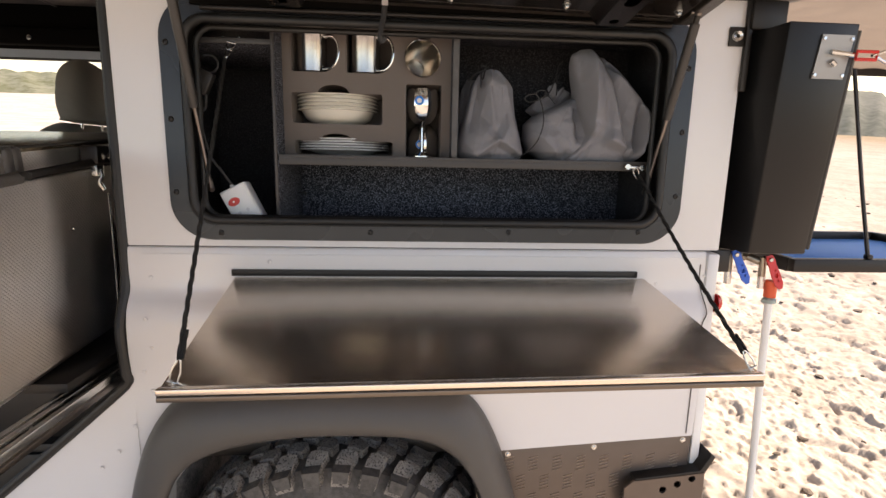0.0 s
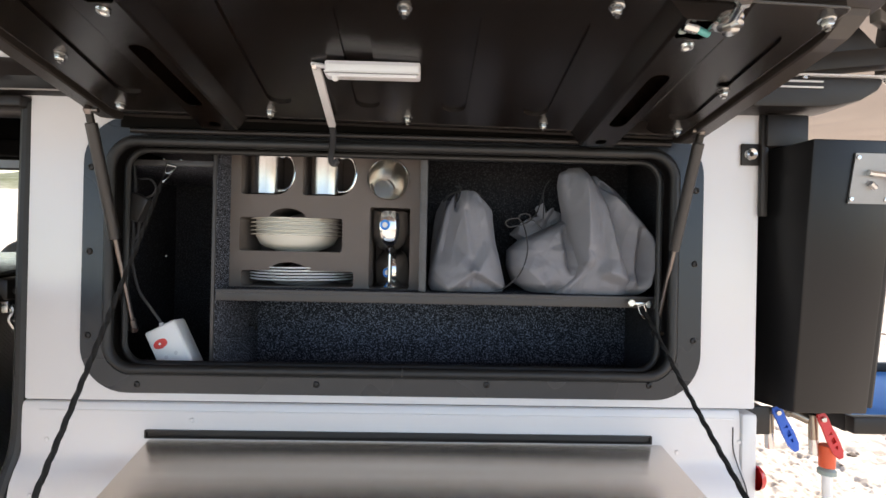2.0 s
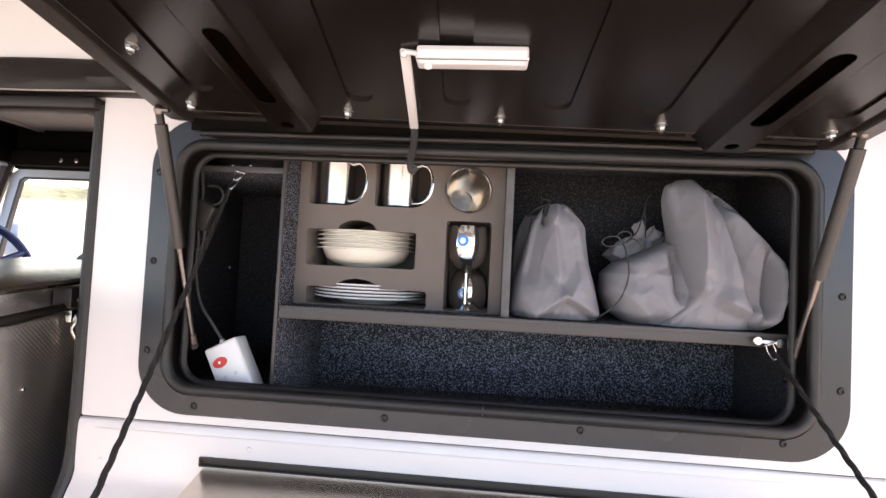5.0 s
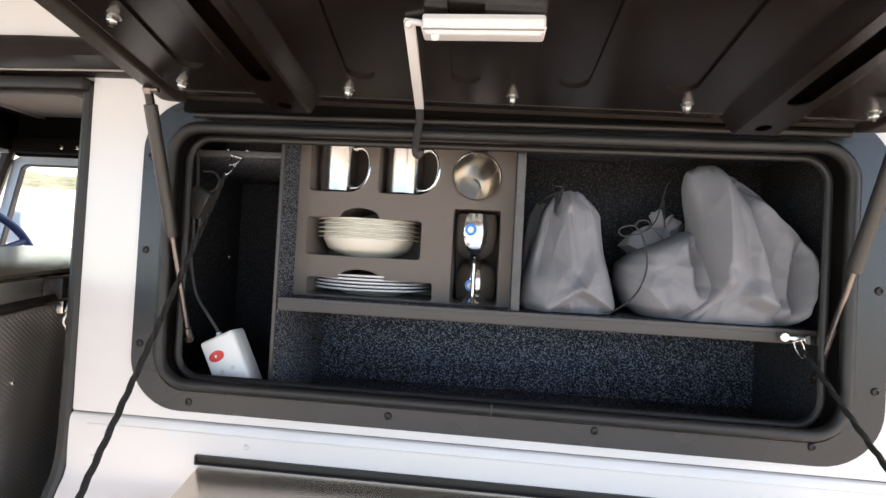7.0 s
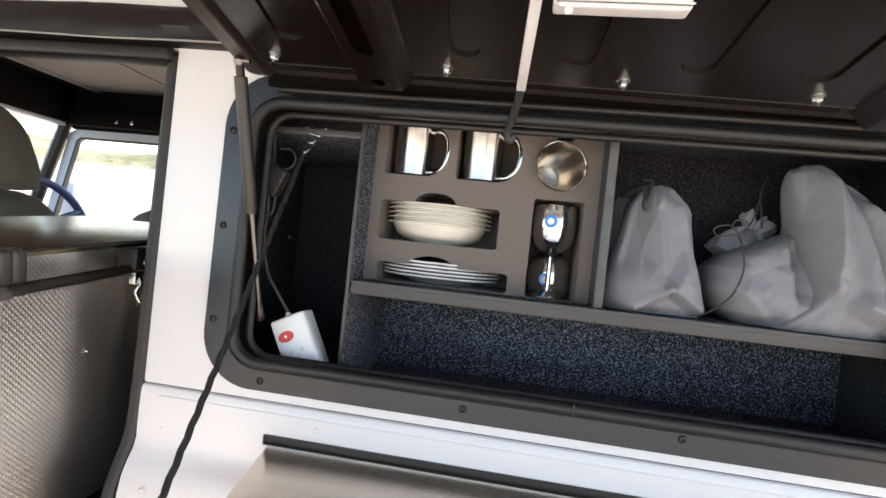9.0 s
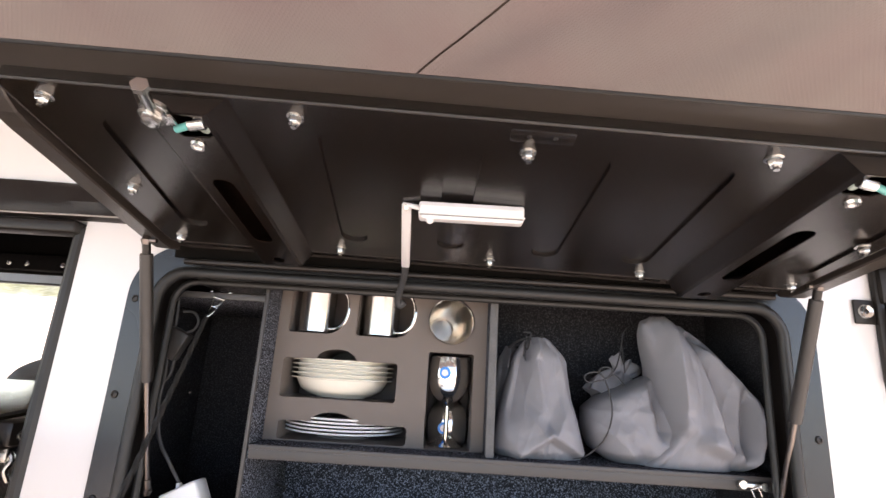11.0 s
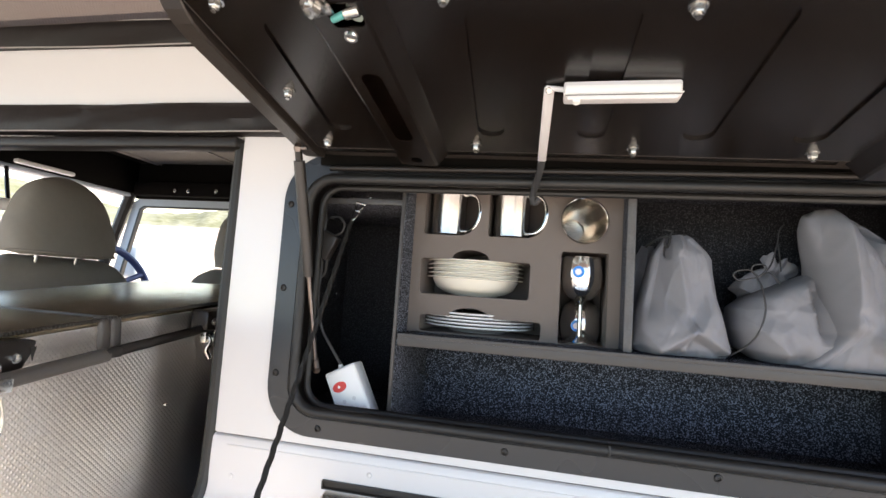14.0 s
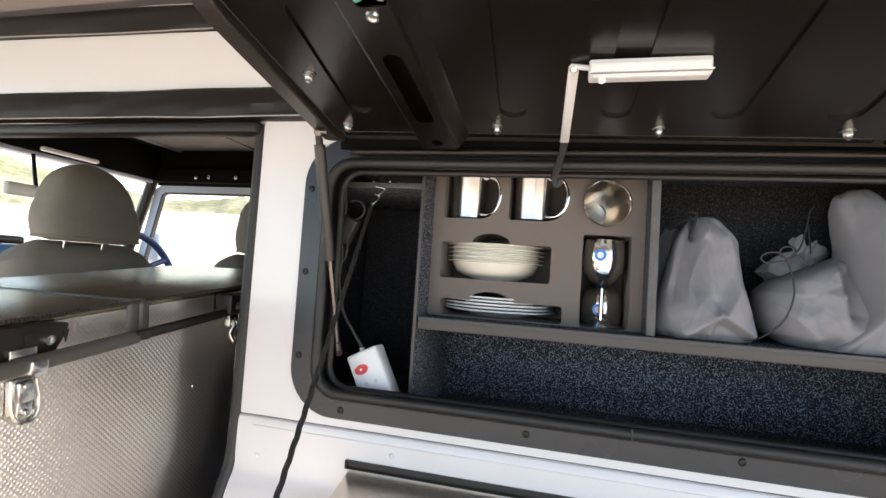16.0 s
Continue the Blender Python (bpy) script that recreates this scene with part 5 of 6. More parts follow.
for cx, side in ((-0.153, -1), (0.479, 1)):
    br = lid_part("brace", brace(cx), M_LID, hatch, angle=15)
    lx = cx - side * 0.013
    b = bmesh.new()
    rod(b, (lx - side * 0.012, 0.378, BRACE + 0.020), (lx - side * 0.004, 0.380, BRACE + 0.002), 0.009)
    box(b, lx - 0.010, lx + 0.010, 0.368, 0.374, BRACE + 0.006, BRACE + 0.022, r=0.002)
    latch = lid_part("latch", b, M_GREENGREY, hatch, "grey plastic latch with a zinc striker bolt")
    lid_part("latch_barrel", rod(bmesh.new(), (lx - side * 0.013, 0.389, BRACE - 0.001), (lx + side * 0.002, 0.387, BRACE - 0.003), 0.0055), M_ZINC, latch)
    lid_part("latch_lever", rod(bmesh.new(), (lx + side * 0.002, 0.387, BRACE - 0.003), (lx + side * 0.016, 0.382, BRACE - 0.005), 0.0035), M_TEAL, latch, "teal release lever")
    b = bmesh.new()
    box(b, min(lx + side * 0.010, lx + side * 0.026), max(lx + side * 0.010, lx + side * 0.026), 0.390, 0.402, BRACE - 0.0075, BRACE - 0.0035, r=0.001)
    lathe(b, [(0, 0), (0.0125, 0), (0.0125, 0.003), (0.010, 0.004), (0.010, 0.006), (0.012, 0.007), (0.012, 0.010), (0.008, 0.011)], 20, between((lx + side * 0.026, 0.402, BRACE + 0.002), (lx + side * 0.026, 0.402, BRACE - 0.03)))
    lathe(b, [(0, 0.010), (0.0085, 0.010), (0.0085, 0.0165), (0.006, 0.0175), (0, 0.0175)], 6, between((lx + side * 0.026, 0.402, BRACE + 0.002), (lx + side * 0.026, 0.402, BRACE - 0.03)))
    rod(b, (lx + side * 0.024, 0.408, BRACE - 0.006), (lx + side * 0.018, 0.437, BRACE - 0.006), 0.0048)
    lathe(b, [(0, 0), (0.0075, 0), (0.0075, 0.005), (0, 0.0055)], 6, between((lx + side * 0.018, 0.436, BRACE - 0.006), (lx + side * 0.015, 0.450, BRACE - 0.006)))
    lid_part("striker", b, M_ZINC, latch, "zinc striker bolt")
    b = lathe(bmesh.new(), [(0, 0.001), (0.0035, 0.001), (0.0045, 0.003), (0.0065, 0.003), (0.0075, 0)], 18, between((cx - side * 0.004, 0.353, BRACE - 0.0003), (cx - side * 0.004, 0.353, BRACE - 0.1)))
    lid_part("brace_bolt", b, M_ZINC, br)
for x in (-0.298, -0.060, 0.160, 0.380, 0.600):
    for v in (0.082, 0.381):
        if v > 0.3 and 0.1 < x < 0.2:
            v = 0.358
        xn = x + (0.009 if v > 0.3 else 0.0)
        lid_part("nut", bolt(bmesh.new(), (xn, v, 0.0), (0, 0, -1), 0.0062, 0.009, 0.004), M_ZINC, pan)
for x in (-0.292, 0.594):
    lid_part("nut", bolt(bmesh.new(), (x, 0.222, 0.0), (0, 0, -1), 0.0062, 0.009, 0.004), M_ZINC, pan)
b = new_box(0.149, 0.208, 0.3735, 0.3905, -0.0012, 0.002, r=0.0008)
label_plate = lid_part("stamped_plate", b, M_LID, pan, "small black stamped plate")
for x in (0.166, 0.190):
    lid_part("plate_rivet", lathe(bmesh.new(), [(0, 0.0012), (0.0016, 0.001), (0.0022, 0)], 10, between((x, 0.383, -0.0012), (x, 0.383, -0.1))), M_BLACK, label_plate)
# hinge strip along the vehicle
part("hinge_strip", new_box(-0.355, 0.655, -0.012, -0.006, 1.794, 1.846, r=0.002), M_HEADLINER, hatch)
part("hinge_pin", rod(bmesh.new(), (-0.33, -0.022, 1.786), (0.63, -0.022, 1.786), 0.005), M_BLACK, hatch)


def strut(top, bottom, label):
    s = thing("gas_strut", bottom, label, "gas strut", "gas struts of the hatch")
    a, b = Vector(top), Vector(bottom)
    d = (b - a).normalized()
    mid = a + (b - a) * 0.55
    part("cylinder", rod(bmesh.new(), a + d * 0.02, mid, 0.0092, seg=20), M_STRUT, s)
    part("piston", rod(bmesh.new(), mid, b - d * 0.012, 0.0042), M_ROD, s)
    e = 1 if a.x > 0 else -1
    for p, q in ((a, -e), (b, e)):
        bm = lathe(bmesh.new(), [(0, -0.008), (0.005, -0.007), (0.008, 0), (0.005, 0.007), (0, 0.008)], 16, Matrix.Translation(p))
        rod(bm, p, p + Vector((q * 0.016, 0, 0)), 0.004)
        part("ball_joint", bm, M_ROD, s)
    part("end_socket", rod(bmesh.new(), a, a + d * 0.024, 0.006), M_BLACK, s)
    part("end_socket", rod(bmesh.new(), b - d * 0.02, b, 0.006), M_ROD, s)


strut((-0.352, -0.098, 1.799), (-0.351, 0.036, 1.427), "grey gas strut holding the hatch open")
strut((0.640, -0.105, 1.790), (0.634, 0.035, 1.435), "grey gas strut holding the hatch open")

# ---- reading lamp hung under the hatch ----
lamp = thing("led_lamp", (0.115, -0.25, 1.83), "slim white lamp bar on a folding arm under the hatch", "lamp")
b = bmesh.new()
box(b, 0.061, 0.184, -0.269, -0.246, 1.808, 1.827, r=0.003)
box(b, 0.065, 0.180, -0.271, -0.264, 1.805, 1.811, r=0.002)
part("light_bar", b, M_ALU, lamp)
part("lens", new_box(0.063, 0.182, -0.2705, -0.267, 1.8125, 1.8215, r=0.0012), M_SOCKET, lamp)
part("lens_ridge", new_box(0.061, 0.1845, -0.2725, -0.270, 1.8108, 1.8120, r=0.0004), M_SOCKET, lamp)
part("lens_groove", new_box(0.063, 0.182, -0.2712, -0.2702, 1.8092, 1.8100, r=0.0003), M_FLARE, lamp)
part("bar_knob", rod(bmesh.new(), (0.075, -0.266, 1.807), (0.075, -0.268, 1.8015), 0.0042), M_SOCKET, lamp, "small white push knob")
b = bmesh.new()
join(b, box(bmesh.new(), -0.006, 0.006, -0.004, 0.004, 0.0, 0.166, r=0.0015), between((0.045, -0.250, 1.830), (0.036, -0.088, 1.786)))
part("arm", b, M_ALU, lamp)
part("pivot", rod(bmesh.new(), (0.041, -0.254, 1.826), (0.063, -0.256, 1.822), 0.003), M_ALU, lamp)
part("pivot_screw", rod(bmesh.new(), (0.045, -0.253, 1.8235), (0.045, -0.2555, 1.8215), 0.004), M_ZINC, lamp)
pts = smooth_path([(0.036, -0.090, 1.786), (0.034, -0.070, 1.777), (0.028, -0.046, 1.760), (0.023, -0.030, 1.744), (0.026, -0.024, 1.734), (0.034, -0.026, 1.741)], 8)
b = tube(bmesh.new(), pts, 0.0040, 10)
for p, q in zip(pts, pts[1:]):
    for f in (0.0, 0.5):
        c = Vector(p).lerp(Vector(q), f)
        lathe(b, [(0.0036, -0.0009), (0.0054, -0.0004), (0.0054, 0.0004), (0.0036, 0.0009)], 12, between(c, Vector(q) + (Vector(q) - Vector(p)) * 0.1), closed=True)
part("gooseneck", b, M_CORD, lamp, "ribbed black flexible neck")


# ---- fold-down table with its ropes ----
table = thing("fold_down_table", (0.155, -0.2, 1.2), "brushed steel fold-down table hung on two ropes", "table")
TB_L, TB_R, TF_L, TF_R = Vector((-0.297, -0.002, 1.238)), Vector((0.632, -0.002, 1.238)), Vector((-0.282, -0.385, 1.158)), Vector((0.636, -0.402, 1.183))


def build_tabletop(t0, t1):
    bm = bmesh.new()
    up = (TB_R - TB_L).cross(TF_L - TB_L).normalized()
    if up.z < 0:
        up = -up
    vs = [bm.verts.new(p + up * h) for h in (t0, t1) for p in (TB_L, TB_R, TF_R, TF_L)]
    for q in ((0, 1, 2, 3), (7, 6, 5, 4), (0, 4, 5, 1), (1, 5, 6, 2), (2, 6, 7, 3), (3, 7, 4, 0)):
        bm.faces.new([vs[i] for i in q])
    bmesh.ops.bevel(bm, geom=bm.edges[:], offset=0.003, segments=3, affect="EDGES", profile=0.5)
    return bm


part("tabletop", build_tabletop(-0.016, 0.0), M_STEEL, table, "brushed stainless steel top")


def front_bar(y0, y1, z0, z1, r):
    """A bar along the table's front edge, with its section given from that edge."""
    bm = bmesh.new()
    vs = [bm.verts.new(p + Vector((e, dy, dz))) for p, e in ((TF_L, -0.002), (TF_R, 0.002)) for dy, dz in ((y0, z0), (y1, z0), (y1, z1), (y0, z1))]
    for q in ((0, 1, 2, 3), (7, 6, 5, 4), (0, 4, 5, 1), (1, 5, 6, 2), (2, 6, 7, 3), (3, 7, 4, 0)):
        bm.faces.new([vs[i] for i in q])
    bmesh.ops.recalc_face_normals(bm, faces=bm.faces)
    bmesh.ops.bevel(bm, geom=bm.edges[:], offset=r, segments=3, affect="EDGES", profile=0.5)
    return bm


part("front_lip", front_bar(-0.009, 0.004, -0.0090, 0.0015, 0.0022), M_STEEL, table)
part("lip_groove", front_bar(-0.0055, 0.004, -0.0115, -0.0085, 0.0005), M_BLACK, table)
part("lower_lip", front_bar(-0.0080, 0.004, -0.0200, -0.0110, 0.0020), M_HEM, table)
part("slot_trim", ring_plate(bmesh.new(), rrect(-0.302, 0.612, 1.2395, 1.2545, 0.001, 2), rrect(-0.299, 0.609, 1.2415, 1.252, 0.001, 2), -0.010, 0.01), M_BLACK, vehicle)
part("slot_backing", new_box(-0.30, 0.61, -0.0075, -0.0045, 1.240, 1.254, r=0.001), M_BLACK, vehicle)


def rope(a, b, label):
    a, b = Vector(a), Vector(b)
    r = thing("rope", b, label, "rope", "table ropes")
    n = 260
    pts = [a + (b - a) * (i / n) + Vector((0, 0, -0.006 * math.sin(math.pi * i / n))) for i in range(n + 1)]
    part("cord", tube(bmesh.new(), pts, 0.0043, 14, twist=230, lobes=3, lobe_depth=0.42), M_ROPE, r)
    d = (a - b).normalized()
    part("cord", tube(bmesh.new(), [p + Vector((0.0055, 0, 0.002)) for p in pts[-20:]], 0.0034, 12, twist=230, lobes=3, lobe_depth=0.35), M_ROPE, r)
    return r


rl = rope((-0.310, 0.046, 1.706), TF_L + Vector((0.026, 0.012, 0.038)), "black braided rope from the cabinet ring to the table")
rr_ = rope((0.6155, 0.040, 1.476), TF_R + Vector((-0.018, 0.020, 0.024)), "black braided rope from the shelf shackle to the table")


def shackle(p, q, mat, s=1.0):
    """A bow shackle from p to q with its pin."""
    p, q = Vector(p), Vector(q)
    d = (q - p)
    side = d.cross(Vector((0, 1, 0.2))).normalized() * 0.008 * s
    bm = bmesh.new()
    tube(bm, smooth_path([p + side, p + d * 0.5 + side * 1.1, q + side * 0.5, q + d * 0.12, q - side * 0.5, p + d * 0.5 - side * 1.1, p - side], 5), 0.0022 * s, 8)
    rod(bm, p - side * 1.5, p + side * 1.6, 0.0028 * s)
    return bm


part("shackle", shackle(TF_L + Vector((0.016, 0.012, 0.004)), TF_L + Vector((0.026, 0.012, 0.036)), M_ZINC, 0.75), M_ZINC, rl, "zinc shackle")
part("shackle", shackle(TF_R + Vector((-0.006, 0.012, 0.004)), TF_R + Vector((-0.017, 0.019, 0.026)), M_ZINC, 0.6), M_ZINC, rr_, "zinc shackle")
part("ring", shackle((-0.300, 0.058, 1.738), (-0.303, 0.052, 1.724), M_ZINC, 0.8), M_ZINC, rl, "steel ring")
part("snap_hook", shackle((-0.303, 0.052, 1.722), (-0.308, 0.043, 1.706), M_ZINC, 0.5), M_ZINC, rl)
b = bmesh.new()
rod(b, (0.588, 0.042, 1.4925), (0.588, 0.034, 1.4925), 0.007)
rod(b, (0.622, 0.042, 1.4905), (0.622, 0.034, 1.4905), 0.007)
box(b, 0.588, 0.622, 0.036, 0.040, 1.4885, 1.4945, r=0.001)
part("shackle_plate", b, M_ZINC, cabinet)
part("shackle", shackle((0.606, 0.036, 1.488), (0.6145, 0.036, 1.466), M_ZINC, 0.65), M_ZINC, rr_, "steel shackle")


# ---- fridge on its slide in the door opening ----
fridge = thing("fridge", (-0.86, 0.0, 1.06), "dimpled aluminium twin-lid fridge pulled out on its slide", "fridge")
FX0, FX1, FY0, FY1, FZ1, SPLIT = -1.08, -0.628, -0.45, 0.47, 1.450, -0.127
LEAN_F = Matrix.Translation((0, -0.12, 1.30)) @ Matrix.Rotation(math.atan(0.085), 4, "X") @ Matrix.Translation((0, 0.12, -1.30))


def fridge_part(name, bm, mat, parent, label="", **k):
    bmesh.ops.transform(bm, matrix=LEAN_F, verts=bm.verts)
    return part(name, bm, mat, parent, label, **k)


def dimples(y0, y1, z0, z1, x, pitch=0.0078):
    """Small pressed lozenges over an upright face, in staggered rows."""
    bm = bmesh.new()
    j, z = 0, z0
    while z < z1:
        u = y0 + (pitch / 2 if j % 2 else 0)
        while u < y1:
            c = bm.verts.new((x + 0.0009, u, z + 0.0004))
            q = [bm.verts.new((x, u + a, z + b)) for a, b in ((-0.0038, 0.0004), (0, -0.0044), (0.0038, -0.0004), (0, 0.0044))]
            for k in range(4):
                bm.faces.new((q[k], q[(k + 1) % 4], c))
            u += pitch
        z += pitch * 0.60
        j += 1
    return bm


body_f = fridge_part("body", new_box(FX0, FX1, FY0, FY1, 1.062, FZ1, r=0.012), M_DIMPLE, fridge, "dimpled aluminium case")
tagged(fridge_part("dimple_pattern", dimples(FY0 + 0.012, FY1 - 0.012, 1.075, FZ1 - 0.006, FX1), M_DIMPLE, body_f, smooth=False), kind="stuff")
fridge_part("lid_gasket", new_box(FX0 + 0.003, FX1 - 0.003, FY0 + 0.002, FY1 - 0.003, FZ1 - 0.004, FZ1 + 0.006, r=0.001), M_RUBBER, fridge)
for ya, yb in ((FY0, SPLIT - 0.002), (SPLIT + 0.002, FY1)):
    lid_f = fridge_part("lid", new_box(FX0, FX1, ya, yb, FZ1 + 0.004, 1.502, r=0.006), M_DIMPLE, fridge, "dimpled aluminium lid")
    fridge_part("lid_top", new_box(FX0 + 0.004, FX1 + 0.001, ya + 0.004, yb - 0.004, 1.496, 1.508, r=0.003), M_LIDTOP, lid_f, "dark glossy lid top")
    tagged(fridge_part("dimple_pattern", dimples(ya + 0.02, yb - 0.02, FZ1 + 0.010, 1.494, FX1), M_DIMPLE, lid_f, smooth=False), kind="stuff")
    b = bmesh.new()
    n = int((yb - ya) / 0.0055)
    for k in range(n):
        join(b, new_box(FX1 - 0.002, FX1 + 0.004, ya + k * 0.0055, ya + k * 0.0055 + 0.0033, 1.5030, 1.5085, r=0.0012, seg=1))
    tagged(fridge_part("serrated_edge", b, M_BLACK, lid_f), kind="stuff")
    for yc in (ya + 0.008, yb - 0.008):
        fridge_part("corner_guard", new_box(FX1 - 0.022, FX1 + 0.006, yc - 0.0125, yc + 0.0125, FZ1 - 0.002, 1.509, r=0.009, seg=4), M_FLARE, lid_f, "dark grey moulded corner guard")
fridge_part("lid_seam", new_box(FX0, FX1, SPLIT - 0.004, SPLIT + 0.004, 1.503, 1.5095, r=0.002), M_FLARE, fridge)
b = slab(bmesh.new(), [(-0.43, 1.472), (-0.405, 1.500), (-0.285, 1.500), (-0.258, 1.496), (-0.262, 1.484), (-0.276, 1.462), (-0.43, 1.452)], 0.0, 0.022, 0.003)
bmesh.ops.transform(b, matrix=Matrix(((0, 1, 0, FX1 + 0.001), (1, 0, 0, 0), (0, 0, 1, 0), (0, 0, 0, 1))), verts=b.verts)
bmesh.ops.recalc_face_normals(b, faces=b.faces)
hdl = fridge_part("handle", b, M_BLACK, fridge, "black moulded carry handle")
for y in (-0.287, -0.355):
    b = lathe(bmesh.new(), [(0, 0.001), (0.0035, 0.001), (0.0045, 0.004), (0.0065, 0.004), (0.0075, 0)], 18, between((FX1 + 0.023, y, 1.478), (FX1 + 0.1, y, 1.478)))
    fridge_part("handle_bolt", b, M_ZINC, hdl)
for y in (-0.268, -0.318):
    b = slab(bmesh.new(), [(y, 1.488), (y + 0.008, 1.488), (y + 0.003, 1.470)], 0.0, 0.0015)
    bmesh.ops.transform(b, matrix=Matrix(((0, 1, 0, FX1 + 0.0225), (1, 0, 0, 0), (0, 0, 1, 0), (0, 0, 0, 1))), verts=b.verts)
    fridge_part("handle_web", b, M_RUBBER, hdl)
fridge_part("catch_plate", new_box(FX1 + 0.020, FX1 + 0.027, -0.337, -0.304, 1.456, 1.474, r=0.002), M_ZINC, hdl, "zinc catch plate")
b = bmesh.new()
box(b, FX1 + 0.001, FX1 + 0.010, -0.325, -0.292, 1.385, 1.432, r=0.003)
box(b, FX1 + 0.006, FX1 + 0.016, -0.319, -0.297, 1.400, 1.428, r=0.003)
box(b, FX1 + 0.008, FX1 + 0.013, -0.318, -0.298, 1.376, 1.402, r=0.002)
latch_f = fridge_part("toggle_latch", b, M_ZINC, fridge, "zinc toggle latch")
fridge_part("wire_loop", tube(bmesh.new(), smooth_path([(FX1 + 0.010, -0.3235, 1.428), (FX1 + 0.013, -0.3255, 1.40), (FX1 + 0.014, -0.320, 1.380), (FX1 + 0.014, -0.308, 1.374), (FX1 + 0.014, -0.296, 1.380), (FX1 + 0.013, -0.2915, 1.40), (FX1 + 0.010, -0.2935, 1.428)], 5), 0.0026, 8), M_ZINC, latch_f)
for z in (1.388, 1.422):
    fridge_part("latch_rivet", rod(bmesh.new(), (FX1 + 0.012, -0.308, z), (FX1 + 0.0185, -0.308, z), 0.0042), M_ZINC, latch_f)
fridge_part("case_rivet", rod(bmesh.new(), (FX1, 0.0, 1.33), (FX1 + 0.004, 0.0, 1.33), 0.0028), M_ZINC, fridge)
b = bmesh.new()
tube(b, smooth_path([(-0.612, 0.072, 1.468), (-0.600, 0.070, 1.452), (-0.606, 0.068, 1.435), (-0.600, 0.072, 1.418)], 5), 0.0045, 8)
box(b, -0.618, -0.604, 0.060, 0.088, 1.448, 1.474, r=0.003)
part("side_latch", b, M_ZINC, fridge, "zinc toggle latch")
br_ = part("latch_bracket", new_box(-0.624, -0.585, 0.035, 0.13, 1.476, 1.515, r=0.006), M_BLACK, fridge)
for y in (0.055, 0.075):
    part("bracket_bolt", bolt(bmesh.new(), (-0.585, y, 1.492), (1, 0, 0), 0.006, 0.004, 0.002), M_ZINC, br_)

slide = thing("fridge_slide", (-0.85, 0.0, 1.0), "black steel slide with rails under the fridge", "slide")
part("tray", new_box(-1.15, -0.575, -0.15, 0.55, 1.035, 1.056, r=0.003), M_BLACK, slide)
for rx in (-0.603, -0.585, -0.562):
    part("rail", new_box(rx, rx + 0.012, -0.36, 0.55, 1.008, 1.030, r=0.003), M_ZINC, slide, "steel slide rail")
part("rail_bed", new_box(-0.605, -0.546, -0.36, 0.55, 1.000, 1.012, r=0.002), M_ROD, slide)
part("rail", new_box(-1.14, -1.11, -0.34, 0.55, 1.000, 1.035, r=0.003), M_BLACK, slide)
part("stand", new_box(-1.10, -0.60, 0.06, 0.55, 0.82, 1.004, r=0.004), M_BLACK, slide)
part("catch", new_box(-0.565, -0.552, -0.16, -0.13, 1.008, 1.026, r=0.002), M_BLACK, slide)
stay = thing("stay_bar", (-0.6, -0.1, 1.44), "slim black stay bar beside the fridge", "bar")
part("bar", tube(bmesh.new(), [(-0.600, -0.44, 1.424), (-0.600, 0.075, 1.482)], 0.0065, 10, flat=1.3), M_BLACK, stay)
part("sleeve", tube(bmesh.new(), [(-0.598, -0.44, 1.423), (-0.598, -0.170, 1.4535)], 0.0085, 12, flat=1.3), M_FLARE, stay, "dark grey outer sleeve")
part("sleeve_stop", new_box(-0.606, -0.590, -0.178, -0.150, 1.448, 1.463, r=0.003), M_BLACK, stay)
part("clip", new_box(-0.606, -0.586, -0.335, -0.312, 1.424, 1.442, r=0.003), M_ZINC, stay)
part("cable", tube(bmesh.new(), smooth_path([(-0.592, 0.072, 1.41), (-0.590, 0.07, 1.30), (-0.586, 0.06, 1.18), (-0.58, 0.05, 1.06)], 4), 0.002, 6), M_ZINC, stay)


# ---- rear corner: water box, taps, hose, drop table ----
water_box = thing("water_box", (0.93, 0.05, 1.295), "black folded steel box mounted on the rear corner", "box")
bm = bmesh.new()
FT = [(0.838, -0.092, 1.786), (0.986, -0.092, 1.786), (0.880, 0.0, 1.297), (1.020, 0.0, 1.297)]
fl, frt, bl, brt = FT
bk = [(0.812, 0.20, 1.786), (0.99, 0.24, 1.786), (0.814, 0.20, 1.297), (1.025, 0.24, 1.297)]
vs = [bm.verts.new(p) for p in FT + bk]
for q in ((0, 1, 3, 2), (4, 6, 7, 5), (0, 2, 6, 4), (1, 5, 7, 3), (0, 4, 5, 1), (2, 3, 7, 6)):
    bm.faces.new([vs[i] for i in q])
bmesh.ops.bevel(bm, geom=bm.edges[:], offset=0.004, segments=2, affect="EDGES", profile=0.5)
part("case", bm, M_BOX, water_box)
part("hinge_strip", new_box(0.803, 0.817, -0.012, -0.001, 1.66, 1.90, r=0.003), M_BLACK, water_box)
b = tube(bmesh.new(), [(0.990, -0.082, 1.775), (1.025, 0.006, 1.31)], 0.007, 8)
part("edge_seal", b, M_RUBBER, water_box)


def on_face(u, v, out=0.0):
    a = Vector(fl).lerp(Vector(frt), u)
    c = Vector(bl).lerp(Vector(brt), u)
    n = (Vector(frt) - Vector(fl)).cross(Vector(bl) - Vector(fl)).normalized()
    if n.y > 0:
        n = -n
    return a.lerp(c, v) + n * out


